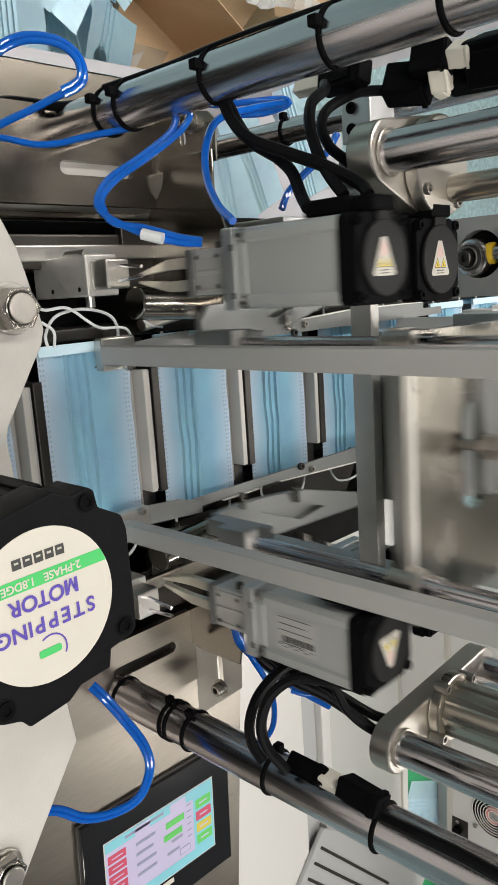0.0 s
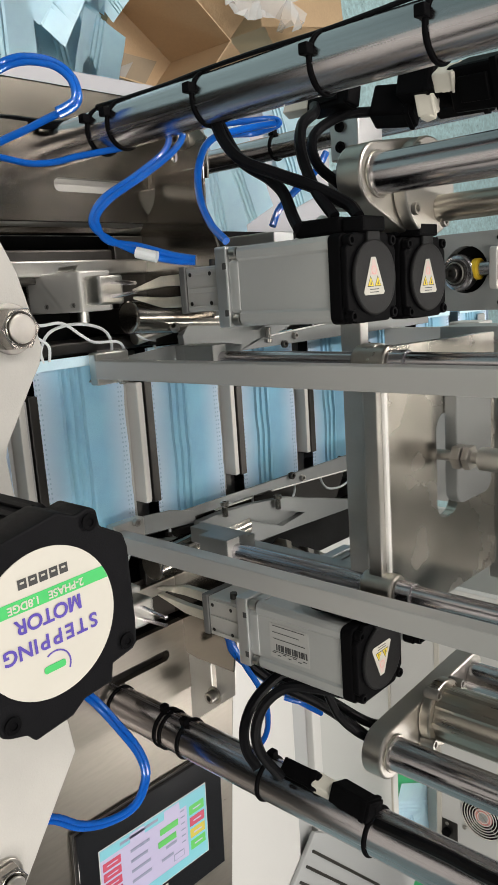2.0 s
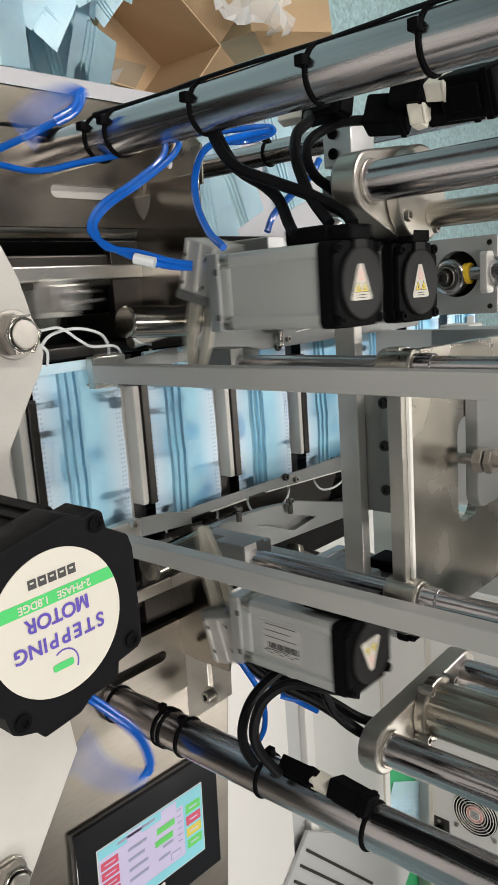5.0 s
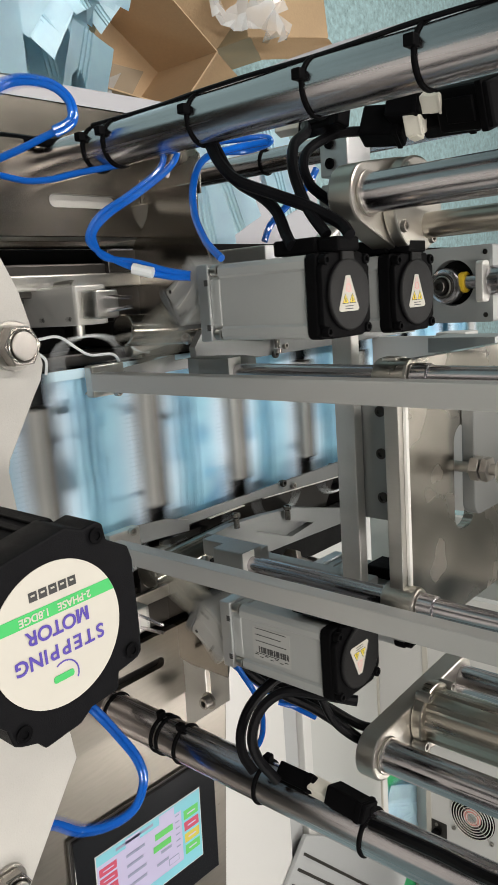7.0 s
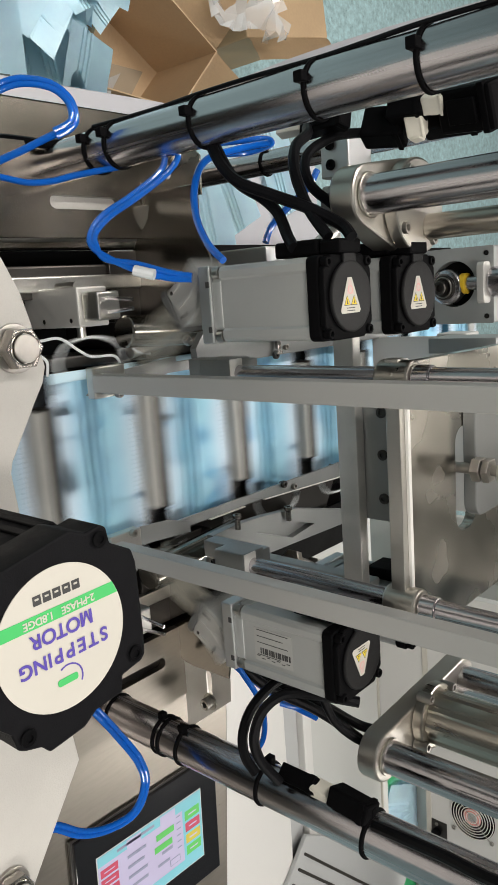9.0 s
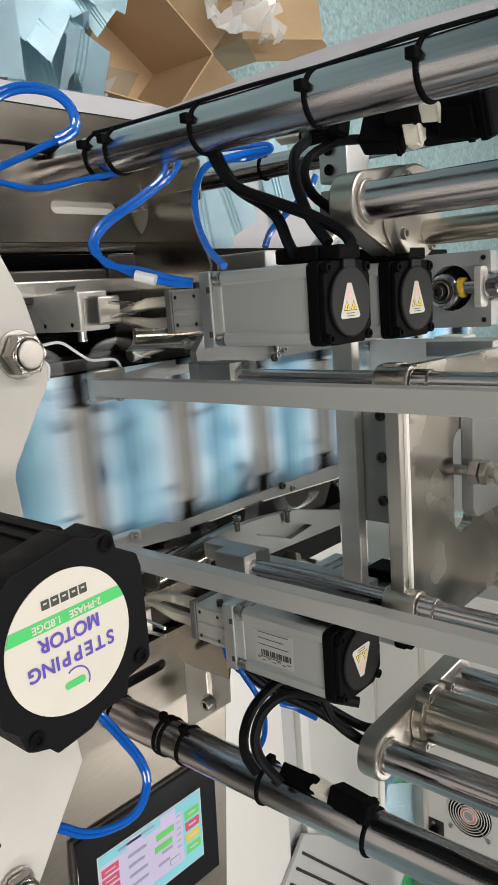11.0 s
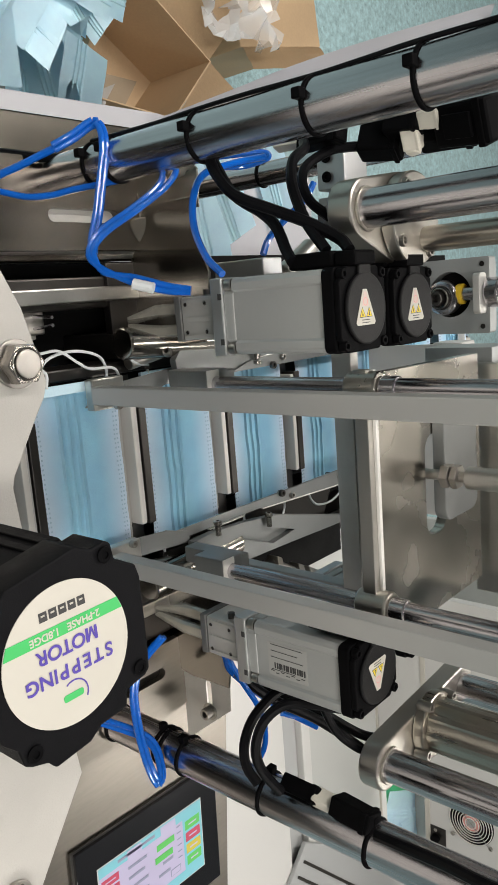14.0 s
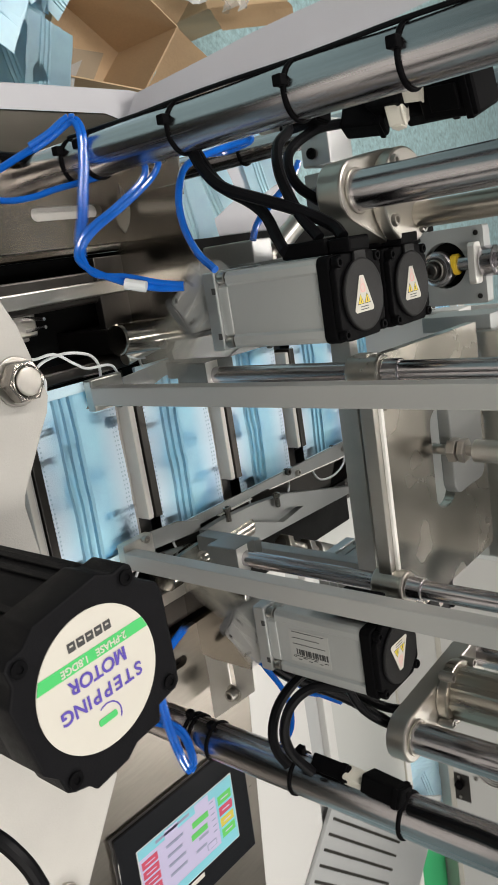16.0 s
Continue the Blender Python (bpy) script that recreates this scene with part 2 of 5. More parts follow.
def bm_tube(points, r, n=18, per=8, bm=None, raw=False):
    """A round hose along a smooth line."""
    line = [Vector(q) for q in points] if raw else smooth_path(points, per)
    own = bmesh.new()
    rings = []
    side = Vector((0.31, 0.17, 0.93))
    for i, q in enumerate(line):
        d = (line[min(i + 1, len(line) - 1)] - line[max(i - 1, 0)]).normalized()
        u = side - d * side.dot(d)
        u = u.normalized() if u.length > 1e-4 else d.orthogonal().normalized()
        side = u
        w = d.cross(u)
        rings.append([own.verts.new(q + r * (math.cos(2 * math.pi * k / n) * u + math.sin(2 * math.pi * k / n) * w)) for k in range(n)])
    for a, b in zip(rings, rings[1:]):
        for k in range(n):
            own.faces.new((a[k], a[(k + 1) % n], b[(k + 1) % n], b[k]))
    own.faces.new(rings[0][::-1])
    own.faces.new(rings[-1])
    return merge(bm, own)


def thing(name, loc, label="", category="", group="", kind=""):
    ob = new(name)
    ob.empty_display_size = 0.02
    ob.matrix_basis = Matrix.Translation(loc)
    return tagged(ob, label, category, group, kind)


def base(ob):
    """The world place of a thing or part at rest."""
    p = Vector((0, 0, 0))
    while ob is not None:
        p = p + ob.location
        ob = ob.parent
    return p


def finish(bm, name, material, smooth=True):
    me = bpy.data.meshes.new(name)
    bm.to_mesh(me)
    bm.free()
    me.materials.append(material)
    if smooth:
        me.shade_smooth()
        me.set_sharp_from_angle(angle=radians(21))
    return me


def part(name, bm, material, parent, label="", smooth=True):
    """One mesh under a thing or part; bm is given in world places."""
    bmesh.ops.translate(bm, verts=list(bm.verts), vec=-base(parent))
    ob = new(name, finish(bm, name, material, smooth))
    ob.parent = parent
    return tagged(ob, label)


def solid(name, bm, material, label="", category="", group="", kind="", smooth=True):
    """One mesh as a thing of its own, its origin at its base."""
    lo = [min(v.co[i] for v in bm.verts) for i in range(3)]
    hi = [max(v.co[i] for v in bm.verts) for i in range(3)]
    at = Vector(((lo[0] + hi[0]) / 2, (lo[1] + hi[1]) / 2, lo[2]))
    bmesh.ops.translate(bm, verts=list(bm.verts), vec=-at)
    ob = new(name, finish(bm, name, material, smooth))
    ob.location = at
    return tagged(ob, label, category, group, kind)


def round_rect(x0, y0, x1, y1, r, n=5):
    out = []
    for cx, cy, a in ((x1 - r, y0 + r, -90), (x1 - r, y1 - r, 0), (x0 + r, y1 - r, 90), (x0 + r, y0 + r, 180)):
        for k in range(n + 1):
            t = radians(a + 90 * k / n)
            out.append((cx + r * math.cos(t), cy + r * math.sin(t)))
    return out


def circle(cx, cy, r, n=28):
    return [(cx + r * math.cos(2 * math.pi * k / n), cy + r * math.sin(2 * math.pi * k / n)) for k in range(n)]


def bm_bolt(at, way, r, h=None, bm=None):
    """A socket-head screw whose head stands out of the face along way."""
    at, way = Vector(at), Vector(way).normalized()
    h = h or r * 1.5
    own = bmesh.new()
    n = 24
    prof = ((0.0, 0.001), (r, 0.001), (r, h * 0.88), (r * 0.9, h), (r * 0.56, h), (r * 0.5, h * 0.96), (r * 0.5, h * 0.4), (0.0, h * 0.4))
    rings = []
    for rad, z in prof:
        if rad == 0:
            rings.append([own.verts.new((0, 0, z))])
        else:
            rings.append([own.verts.new((rad * math.cos(2 * math.pi * k / n), rad * math.sin(2 * math.pi * k / n), z)) for k in range(n)])
    for a, b in zip(rings, rings[1:]):
        for k in range(n):
            f = [a[k % len(a)], a[(k + 1) % len(a)], b[(k + 1) % len(b)], b[k % len(b)]]
            own.faces.new(list(dict.fromkeys(f)))
    bmesh.ops.recalc_face_normals(own, faces=list(own.faces))
    return merge(bm, own, Matrix.Translation(at) @ way.to_track_quat("Z", "Y").to_matrix().to_4x4())


def bm_hex(at, way, r, h, bm=None):
    at, way = Vector(at), Vector(way).normalized()
    return bm_cyl(at, at + way * h, r, n=6, bevel=r * 0.08, bm=bm)


def bm_ring(at, way, r, tube, bm=None, n=28, k=18):
    """A round loop about an axis."""
    at, way = Vector(at), Vector(way).normalized()
    own = bmesh.new()
    rings = []
    for i in range(n):
        a = 2 * math.pi * i / n
        c = Vector((math.cos(a), math.sin(a), 0))
        rings.append([own.verts.new(c * (r + tube * math.cos(2 * math.pi * j / k)) + Vector((0, 0, tube * 1.5 * math.sin(2 * math.pi * j / k)))) for j in range(k)])
    for i in range(n):
        for j in range(k):
            own.faces.new((rings[i][j], rings[(i + 1) % n][j], rings[(i + 1) % n][(j + 1) % k], rings[i][(j + 1) % k]))
    return merge(bm, own, Matrix.Translation(at) @ way.to_track_quat("Z", "Y").to_matrix().to_4x4())


def words(name, text, size, m, material, parent):
    """Printed words as a thin mesh part."""
    cu = bpy.data.curves.new(name, "FONT")
    cu.offset = 0.00020 * size / 0.01
    cu.body, cu.size, cu.align_x, cu.align_y, cu.extrude = text, size, "CENTER", "CENTER", 0.00008
    tmp = new(name, cu)
    bpy.context.view_layer.update()
    me = bpy.data.meshes.new_from_object(tmp.evaluated_get(bpy.context.evaluated_depsgraph_get()))
    bpy.data.objects.remove(tmp)
    bpy.data.curves.remove(cu)
    me.materials.clear()
    me.materials.append(material)
    me.transform(Matrix.Translation(-base(parent)) @ m)
    ob = new(name, me)
    ob.parent = parent
    return ob


def lettered(name, text, size, wide, m, material, parent):
    """A printed word, letter by letter, at an even pitch round its middle."""
    share = {"I": 0.45, "M": 1.25, "P": 0.95, "E": 0.9, "S": 0.95, "N": 1.05, "G": 1.1, "T": 0.95, "O": 1.15, "R": 1.0, " ": 0.5}
    run = [share[c] for c in text]
    step = wide / sum(run)
    x = -wide / 2
    for c, w in zip(text, run):
        if c == "M":
            h, v, q = 0.36 * size, 0.42 * w * step, 0.16 * size
            part(name, bm_prism([(-v, -h), (-v + q, -h), (-v + q, h * 0.35), (-q * 0.35, -h), (q * 0.35, -h), (v - q, h * 0.35), (v - q, -h), (v, -h),
                                 (v, h), (v - q, h), (0, -h * 0.35), (-v + q, h), (-v, h)], -0.00008, 0.00008, m=m @ Matrix.Translation((x + w * step / 2, 0, 0))), material, parent)
        elif c != " ":
            words(name, c, size, m @ Matrix.Translation((x + w * step / 2, 0, 0)), material, parent)
        x += w * step


# ---------- hall ----------
solid("floor", bm_box((-5, -4, -1.05), (5, 7, -0.95)), FLOOR, "glossy teal epoxy floor of the hall", "floor", kind="structure")
# Unseen ceiling that closes the hall and dims reflections from above.
solid("ceiling", bm_box((-5, -4, 2.05), (5, 7, 2.15)), CEILGREY, "unseen ceiling, darkened to dim the metal reflections", "ceiling", kind="structure")
for wname, lo, hi in (("wall_north", (-5, 7, -0.95), (5, 7.15, 2.05)), ("wall_south", (-5, -4.15, -0.95), (5, -4, 2.05)),
                      ("wall_west", (-5.15, -4.15, -0.95), (-5, 7.15, 2.05)), ("wall_east", (5, -4.15, -0.95), (5.15, 7.15, 2.05))):
    solid(wname, bm_box(lo, hi), WALLPAINT, "plain pale painted hall wall", "wall", kind="structure")

# ---------- machine bed ----------
bed = thing("machine_bed", (0, 0.45, -0.95), "white machine bed with stainless deck plates", "machine frame")
part("base_cabinet", bm_box((-0.33, -0.3, -0.93), (0.62, 0.60, -0.14), 0.006), WHITEPANEL, bed, "white sheet base cabinet")
# Painted near-black to carry the shade under the chain.
part("trough", bm_box((-0.2, -0.25, -0.139), (0.2, 1.35, -0.10), 0.001), DEEPSHADE, bed, "trough below the chain, its shade painted near-black")
deck_l = [(-0.2, -0.25), (-0.2, 0.64)] + [(-0.30 + 0.04 * math.cos(a), 0.60 + 0.04 * math.sin(a)) for a in (1.57, 2.1, 2.6, 3.14)] + [(-0.34, -0.25)]
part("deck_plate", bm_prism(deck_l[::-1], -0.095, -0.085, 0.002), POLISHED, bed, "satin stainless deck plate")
deck_r = [(0.2, -0.25), (0.75, -0.25), (0.75, 0.585), (0.715, 0.622), (0.69, 0.637), (0.2, 0.688)]
part("deck_plate", bm_prism(deck_r, -0.098, -0.088, 0.002), DECK, bed, "satin stainless deck plate")
part("deck_lip", bm_prism([(0.2, 0.640), (0.69, 0.589), (0.69, 0.636), (0.2, 0.687)], -0.30, -0.0985, 0.006), DECK, bed)
for s in (-1, 1):
    hole = round_rect(0.230, 0.432, 0.242, 0.512, 0.006)
    out = [(0.205, 0.30), (0.285, 0.30), (0.285, 0.575), (0.205, 0.575)]
    flip = (lambda p: [(-x, y) for x, y in p][::-1]) if s < 0 else (lambda p: p)
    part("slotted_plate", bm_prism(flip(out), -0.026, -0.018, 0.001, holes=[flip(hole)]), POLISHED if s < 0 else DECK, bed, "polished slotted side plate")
    part("side_support", bm_box((min(s * 0.207, s * 0.283), 0.303, -0.085), (max(s * 0.207, s * 0.283), 0.57, -0.0265), 0.002), WHITEPAINT if s < 0 else DARKSTEEL, bed)
    part("inner_rail", bm_box((min(s * 0.152, s * 0.182), -0.2, -0.10), (max(s * 0.152, s * 0.182), 1.2, -0.035), 0.002), DARKSTEEL, bed, "dark steel inner rail")
    part("rail_cap", bm_box((min(s * 0.158, s * 0.172), 0.2, -0.035), (max(s * 0.158, s * 0.172), 0.60, -0.026), 0.0015), BRUSHED, bed)
    part("chain_guide", bm_box((min(s * 0.088, s * 0.10), -0.15, -0.06), (max(s * 0.088, s * 0.10), 1.3, -0.012), 0.002), DARKSTEEL, bed)

# ---------- columns with cable ties ----------
def column(x, y, r, z0, z1, ties, label):
    c = thing("guide_column", (x, y, z0), label, "column")
    part("shaft", bm_cyl((x, y, z0), (x, y, z1), r, n=64, bevel=0.002), CHROME, c)
    for z, a in ties:
        part("cable_tie", bm_ring((x, y, z), (0.05, 0.03, 1), r + 0.0008, 0.0011, n=48), BLACK, c, "black nylon cable tie")
        h = Vector((x, y, z)) + Vector((math.cos(a), math.sin(a), 0)) * (r + 0.003)
        part("tie_head", bm_box(h - Vector((0.0034, 0.0034, 0.0034)), h + Vector((0.0034, 0.0034, 0.0034)), 0.0009), BLACK, c)
    return c


column(-0.268, 0.441, 0.0172, -0.086, 0.56, ((-0.042, 4.3), (-0.026, 3.8), (0.047, 4.3), (0.073, 4.3), (0.168, 4.45), (0.270, 4.45), (0.348, 4.45)),
       "polished steel guide column wrapped with black cable ties")
column(0.259, 0.441, 0.0172, -0.089, 0.56, ((-0.013, 0.3), (0.056, 3.2), (0.063, 0.4), (0.087, 3.4), (0.183, 2.9), (0.286, 3.2), (0.40, 3.0)),
       "polished steel guide column with bundled cables tied on")
column(-0.276, 0.665, 0.0118, -0.086, 0.5, ((0.04, 3.5), (0.12, 3.5)), "slimmer polished rear column with cable ties")

# ---------- guide bars and cross plates ----------
ROD = {-1: -0.0785, 1: 0.0935}
for s in (-1, 1):
    x = s * 0.077
    g = thing("guide_bar", (x, 0.43, 0.0), "matt grey upright guide bar beside the chain", "guide bar", group="guide bars")
    part("bar", bm_box((x - 0.008, 0.420, 0.030), (x + 0.008, 0.434, 0.60), 0.0012), BARGREY, g)
    part("foot", bm_box((x - 0.014, 0.422, 0.0190), (x + 0.014, 0.458, 0.0299), 0.0015), BRUSHED, g, "thin steel foot tab")
    part("screw", bm_bolt((x + 0.012 * (1 if s < 0 else -1), 0.446, 0.03), (0, 0, 1), 0.0036, 0.006), BOLT, g)

beam = thing("cross_beam", (0, 0.55, 0.19), "grey bolted cross beam between the guide bars", "beam")
part("beam_plate", bm_box((-0.118, 0.545, 0.197), (0.128, 0.557, 0.2165), 0.0012), CLAMPALU, beam)
part("bracket", bm_box((-0.05, 0.5575, 0.20), (0.055, 0.566, 0.246), 0.002), GREYALU, beam, "pierced bracket block")
for bx in (-0.040, -0.004, 0.034):
    part("screw", bm_bolt((bx, 0.5573, 0.235), (0, -1, 0), 0.0046, 0.003), DARKSTEEL, beam)
# Added white sheet, so the lifting plate's slot shows white; arms below carry it.
part("rear_cover", bm_box((-0.075, 0.90, 0.01), (0.15, 0.905, 0.34), 0.001), WHITEPANEL, beam, "added white sheet filling the view through the slot")
for bx in (-0.07, 0.14):
    part("cover_arm", bm_box((bx, 0.703, 0.30), (bx + 0.01, 0.8998, 0.32), 0.001), GREYALU, beam)
part("back_plate", bm_box((-0.075, 0.690, 0.255), (0.15, 0.702, 0.60), 0.0012), BRUSHED, beam, "brushed steel back plate")
for s in (-1, 1):
    part("back_post", bm_box((s * 0.04 + 0.01, 0.703, 0.26), (s * 0.04 + 0.025, 0.72, 0.60), 0.001), GREYALU, beam)
    part("leg", bm_box((s * 0.118 - 0.005, 0.5575, -0.10), (s * 0.118 + 0.005, 0.572, 0.2165), 0.001), GREYALU, beam)

# lifting cross plate, moved by its rows below
LIFT = Vector((0, 0.49, 0.262))
lifter = thing("lifting_plate", LIFT, "bright stainless lifting plate sliding on the guide rods", "lifting plate")
part("top_plate", bm_prism([(-0.088, 0.5005), (0.130, 0.5005), (0.130, 0.680), (-0.085, 0.680)], 0.2565, 0.2655, 0.0008,
                           holes=[round_rect(-0.027, 0.575, 0.062, 0.611, 0.014)[::-1]]), SATIN, lifter, "mirror stainless top plate")
part("front_edge", bm_box((-0.092, 0.490, 0.254), (0.125, 0.500, 0.2655), 0.0007), BRUSHED, lifter, "bright brushed front edge")
# Near-white strip paints the highlight along the polished chamfer.
part("edge_line", bm_box((-0.0915, 0.4968, 0.26555), (0.1245, 0.5008, 0.2682), 0.0004), EDGEGLINT, lifter, "near-white strip painted as the edge's highlight")
for s in (-1, 1):
    part("bushing", bm_cyl((ROD[s], 0.496, 0.248), (ROD[s], 0.496, 0.276), 0.0125, n=36, bevel=0.002), STEEL, lifter, "turned rod bushing")
    part("collar", bm_cyl((ROD[s], 0.496, 0.2765), (ROD[s], 0.496, 0.290), 0.009, n=36, bevel=0.001), CHROME, lifter)
part("slide_block", bm_prism(round_rect(-0.055, 0.588, 0.050, 0.650, 0.012), 0.2658, 0.277, 0.001), PLATEGREY, lifter, "dark grey slide block")
part("stud", bm_cyl((0.007, 0.583, 0.235), (0.007, 0.583, 0.335), 0.0045, n=24), BOLT, lifter)
part("nut", bm_hex((0.007, 0.583, 0.2775), (0, 0, 1), 0.0105, 0.008), BOLT, lifter, "hexagon lock nut")
part("nut", bm_hex((0.007, 0.583, 0.287), (0, 0, 1), 0.0105, 0.006), BOLT, lifter, "hexagon lock nut")
part("coupling", bm_cyl((0.007, 0.583, 0.30), (0.007, 0.583, 0.37), 0.0095, n=32, bevel=0.001), BRUSHED, lifter)

# ---------- guide rails and right-hand plates ----------
RAILS = []
for s in (-1, 1):
    r = thing("mask_guide_rail", (s * 0.085, 0.6, 0.014), "thin bent steel rail holding down the mask edges", "guide rail", group="mask guide rails")
    RAILS.append(r)
    x0, x1 = sorted((s * 0.074, s * 0.084))
    part("strip", bm_box((x0, 0.430, 0.0165), (x1, 1.0, 0.0185), 0.0004), PLATEGREY, r)
    # Near-white sliver for the highlight line on the rail.
    part("lip", bm_box((s * 0.0850 - 0.0006, 0.56, 0.0165), (s * 0.0850 + 0.0006, 0.615, 0.0205), 0.0003), EDGEGLINT, r, "thin lip painted near-white as an edge highlight")
    for k, yy in enumerate((0.444, 0.70, 0.80)):
        part("post", bm_cyl((s * 0.082, yy, -0.012), (s * 0.082, yy, 0.0164), 0.004, n=16), DARKSTEEL, r)
        part("screw", bm_bolt((s * 0.082, yy, 0.0186), (0, 0, 1), 0.0038, 0.006), BOLT, r)

COVERS = []
for r, s in zip(RAILS, (-1, 1)):
    f = (lambda p: p) if s > 0 else (lambda p: [(-x, y) for x, y in p][::-1])
    part("front_tab", bm_prism(f([(0.066, 0.420), (0.082, 0.438), (0.0895, 0.530), (0.078, 0.530), (0.069, 0.500), (0.064, 0.440)]), 0.0187, 0.0205, 0.0003), PLATEGREY, r, "pointed grey hold-down tab")
    part("tab_screw", bm_bolt((s * 0.0735, 0.448, 0.0206), (0, 0, 1), 0.0040, 0.009), BOLT, r, "bright socket screw")
    part("wide_plate", bm_prism(f([(0.074, 0.612), (0.084, 0.645), (0.0915, 0.790), (0.0915, 0.95), (0.074, 0.95)]), 0.0190, 0.0205, 0.0003), PLATEGREY, r, "flat hold-down plate")
    # Same painted highlight along the wide plate.
    part("plate_edge", bm_prism(f([(0.0843, 0.648), (0.0857, 0.648), (0.0932, 0.790), (0.0932, 0.95), (0.0917, 0.95), (0.0917, 0.790)]), 0.0180, 0.0206, 0.0002), EDGEGLINT, r, "thin lip painted near-white as an edge highlight")
    part("plate_screw", bm_bolt((s * 0.0745, 0.680, 0.0206), (0, 0, 1), 0.0042, 0.005), DARKSTEEL, r)


def side_table(s):
    """Grey plates beside the chain, mirrored for the other side."""
    deck = thing("side_table", (s * 0.14, 0.6, -0.04), "grey machined side plates with bright pins", "side table", "side tables")
    gap = 0.0 if s > 0 else 0.006
    base_thing = [deck]

    def put(name, bm, material, label=""):
        if s < 0:
            bm.transform(Matrix.Translation((gap, 0, 0)) @ Matrix.Scale(-1, 4, (1, 0, 0)))
            bmesh.ops.reverse_faces(bm, faces=list(bm.faces))
        return part(name, bm, material, base_thing[0], label)

    put("plate", bm_prism([(0.102, 0.50), (0.20, 0.50), (0.20, 0.80), (0.102, 0.86)], -0.040, -0.030, 0.001), DARKSTEEL)
    put("support", bm_box((0.125, 0.60, -0.0298), (0.146, 0.75, 0.004), 0.001), DARKSTEEL)
    # Added dark sheet; there is only shadow below the nuts.
    put("tray", bm_prism([(0.147, 0.60), (0.205, 0.60), (0.205, 0.86), (0.147, 0.86)], -0.0298, -0.0240, 0.001), DEEPSHADE, "near-black sheet painted as the shade below the nuts")
    put("lower_plate", bm_prism([(0.096, 0.505), (0.128, 0.505), (0.128, 0.545), (0.096, 0.56)], 0.000, 0.006, 0.0008), DARKSTEEL)
    put("roller", bm_cyl((0.104, 0.485, 0.006), (0.112, 0.535, 0.006), 0.0065, n=28, bevel=0.001), STEEL, "bright roller")
    ride = thing("slide_cover", (s * 0.115, 0.62, 0.02), "grey machined slide cover with bright pins and guide rod", "slide cover", "slide covers")
    base_thing[0] = ride
    put("cover", bm_prism([(0.087, 0.526), (0.103, 0.524), (0.122, 0.540), (0.130, 0.585), (0.1335, 0.687), (0.137, 0.775), (0.138, 0.83), (0.125, 0.776), (0.094, 0.66), (0.088, 0.606), (0.0855, 0.556)], 0.022, 0.030, 0.0006,
                      holes=[[(0.103, 0.591), (0.100, 0.630), (0.120, 0.691), (0.125, 0.650)]]), PLATEGREY, "flat grey machined cover with a window")
    put("window_floor", bm_prism([(0.098, 0.585), (0.128, 0.645), (0.124, 0.70), (0.097, 0.635)], 0.0125, 0.0219), PLATEGREY)
    # Dark strip puts the shade of the cover's outer side into its colour.
    put("cover_edge", bm_prism([(0.1292, 0.587), (0.1302, 0.587), (0.1338, 0.687), (0.1374, 0.775), (0.1364, 0.775), (0.1328, 0.687)], 0.006, 0.0218, 0.0003), DARKSTEEL)
    for px, py in ((0.089, 0.558), (0.102, 0.640)):
        put("pin", bm_cyl((px, py, 0.0346), (px - 0.011, py, 0.0346), 0.0030, n=20, bevel=0.0006), NUTSTEEL, "bright locating pin")
        put("pin_head", bm_bolt((px - 0.0111, py, 0.0346), (-1, 0, 0), 0.0044, 0.005), NUTSTEEL)
    put("side_screw", bm_bolt((0.110, 0.519, 0.026), (0.25, -0.5, 0.35), 0.0044, 0.009), BOLT, "bright socket screw")
    put("threaded_rod", bm_cyl((0.147, 0.640, 0.032), (0.193, 0.724, 0.032), 0.0062, n=24), BOLT)
    for k in range(9):
        put("thread", bm_ring((0.1555 + k * 0.0011, 0.6555 + k * 0.0020, 0.032), (0.046, 0.084, 0), 0.0062, 0.0006, n=20, k=5), BOLT)
    put("hex_nut", bm_hex((0.1475, 0.6405, 0.032), (0.046, 0.084, 0), 0.0125, 0.010), NICKEL, "brassy hexagon nut")
    put("hex_nut", bm_hex((0.168, 0.678, 0.032), (0.046, 0.084, 0), 0.0125, 0.012), BOLT, "hexagon nut")
    put("actuator", bm_cyl((0.179, 0.699, 0.032), (0.208, 0.752, 0.032), 0.0115, n=28, bevel=0.001), BRUSHED)
    rx = abs(ROD[s])
    step = [(rx - 0.013, 0.484), (rx + 0.013, 0.484), (rx + 0.013, 0.512), (rx - 0.013, 0.512)]
    if s < 0:
        step = [(x + gap, y) for x, y in step]
    dx = gap if s < 0 else 0
    put("rod_block", bm_prism(step, 0.072, 0.108, 0.0015), PLATEGREY, "grey rod clamp block")
    # Thin near-white slab paints the highlight on the block's end.
    put("block_edge", bm_prism([(step[0][0], 0.4845), (step[1][0], 0.4845), (step[1][0], 0.4995), (step[0][0], 0.4995)], 0.1082, 0.1092, 0.0002), EDGEGLINT)
    put("block_arm", bm_box((rx + dx - 0.006, 0.5125, 0.0302), (rx + dx + 0.010, 0.530, 0.100), 0.001), PLATEGREY)
    put("rod", bm_cyl((rx + dx, 0.496, 0.1094), (rx + dx, 0.496, 0.62), 0.0074, n=32), CHROME, "dark polished guide rod")
    COVERS.append(ride)
    return deck


side_table(1)
side_table(-1)

# ---------- masks and carriers on the chain ----------
PITCH, RADIUS, FIRST, SPAN = 0.1235, 0.1235 * 2 / math.pi, -0.05, 10
N_STATION = 2 * SPAN + 4


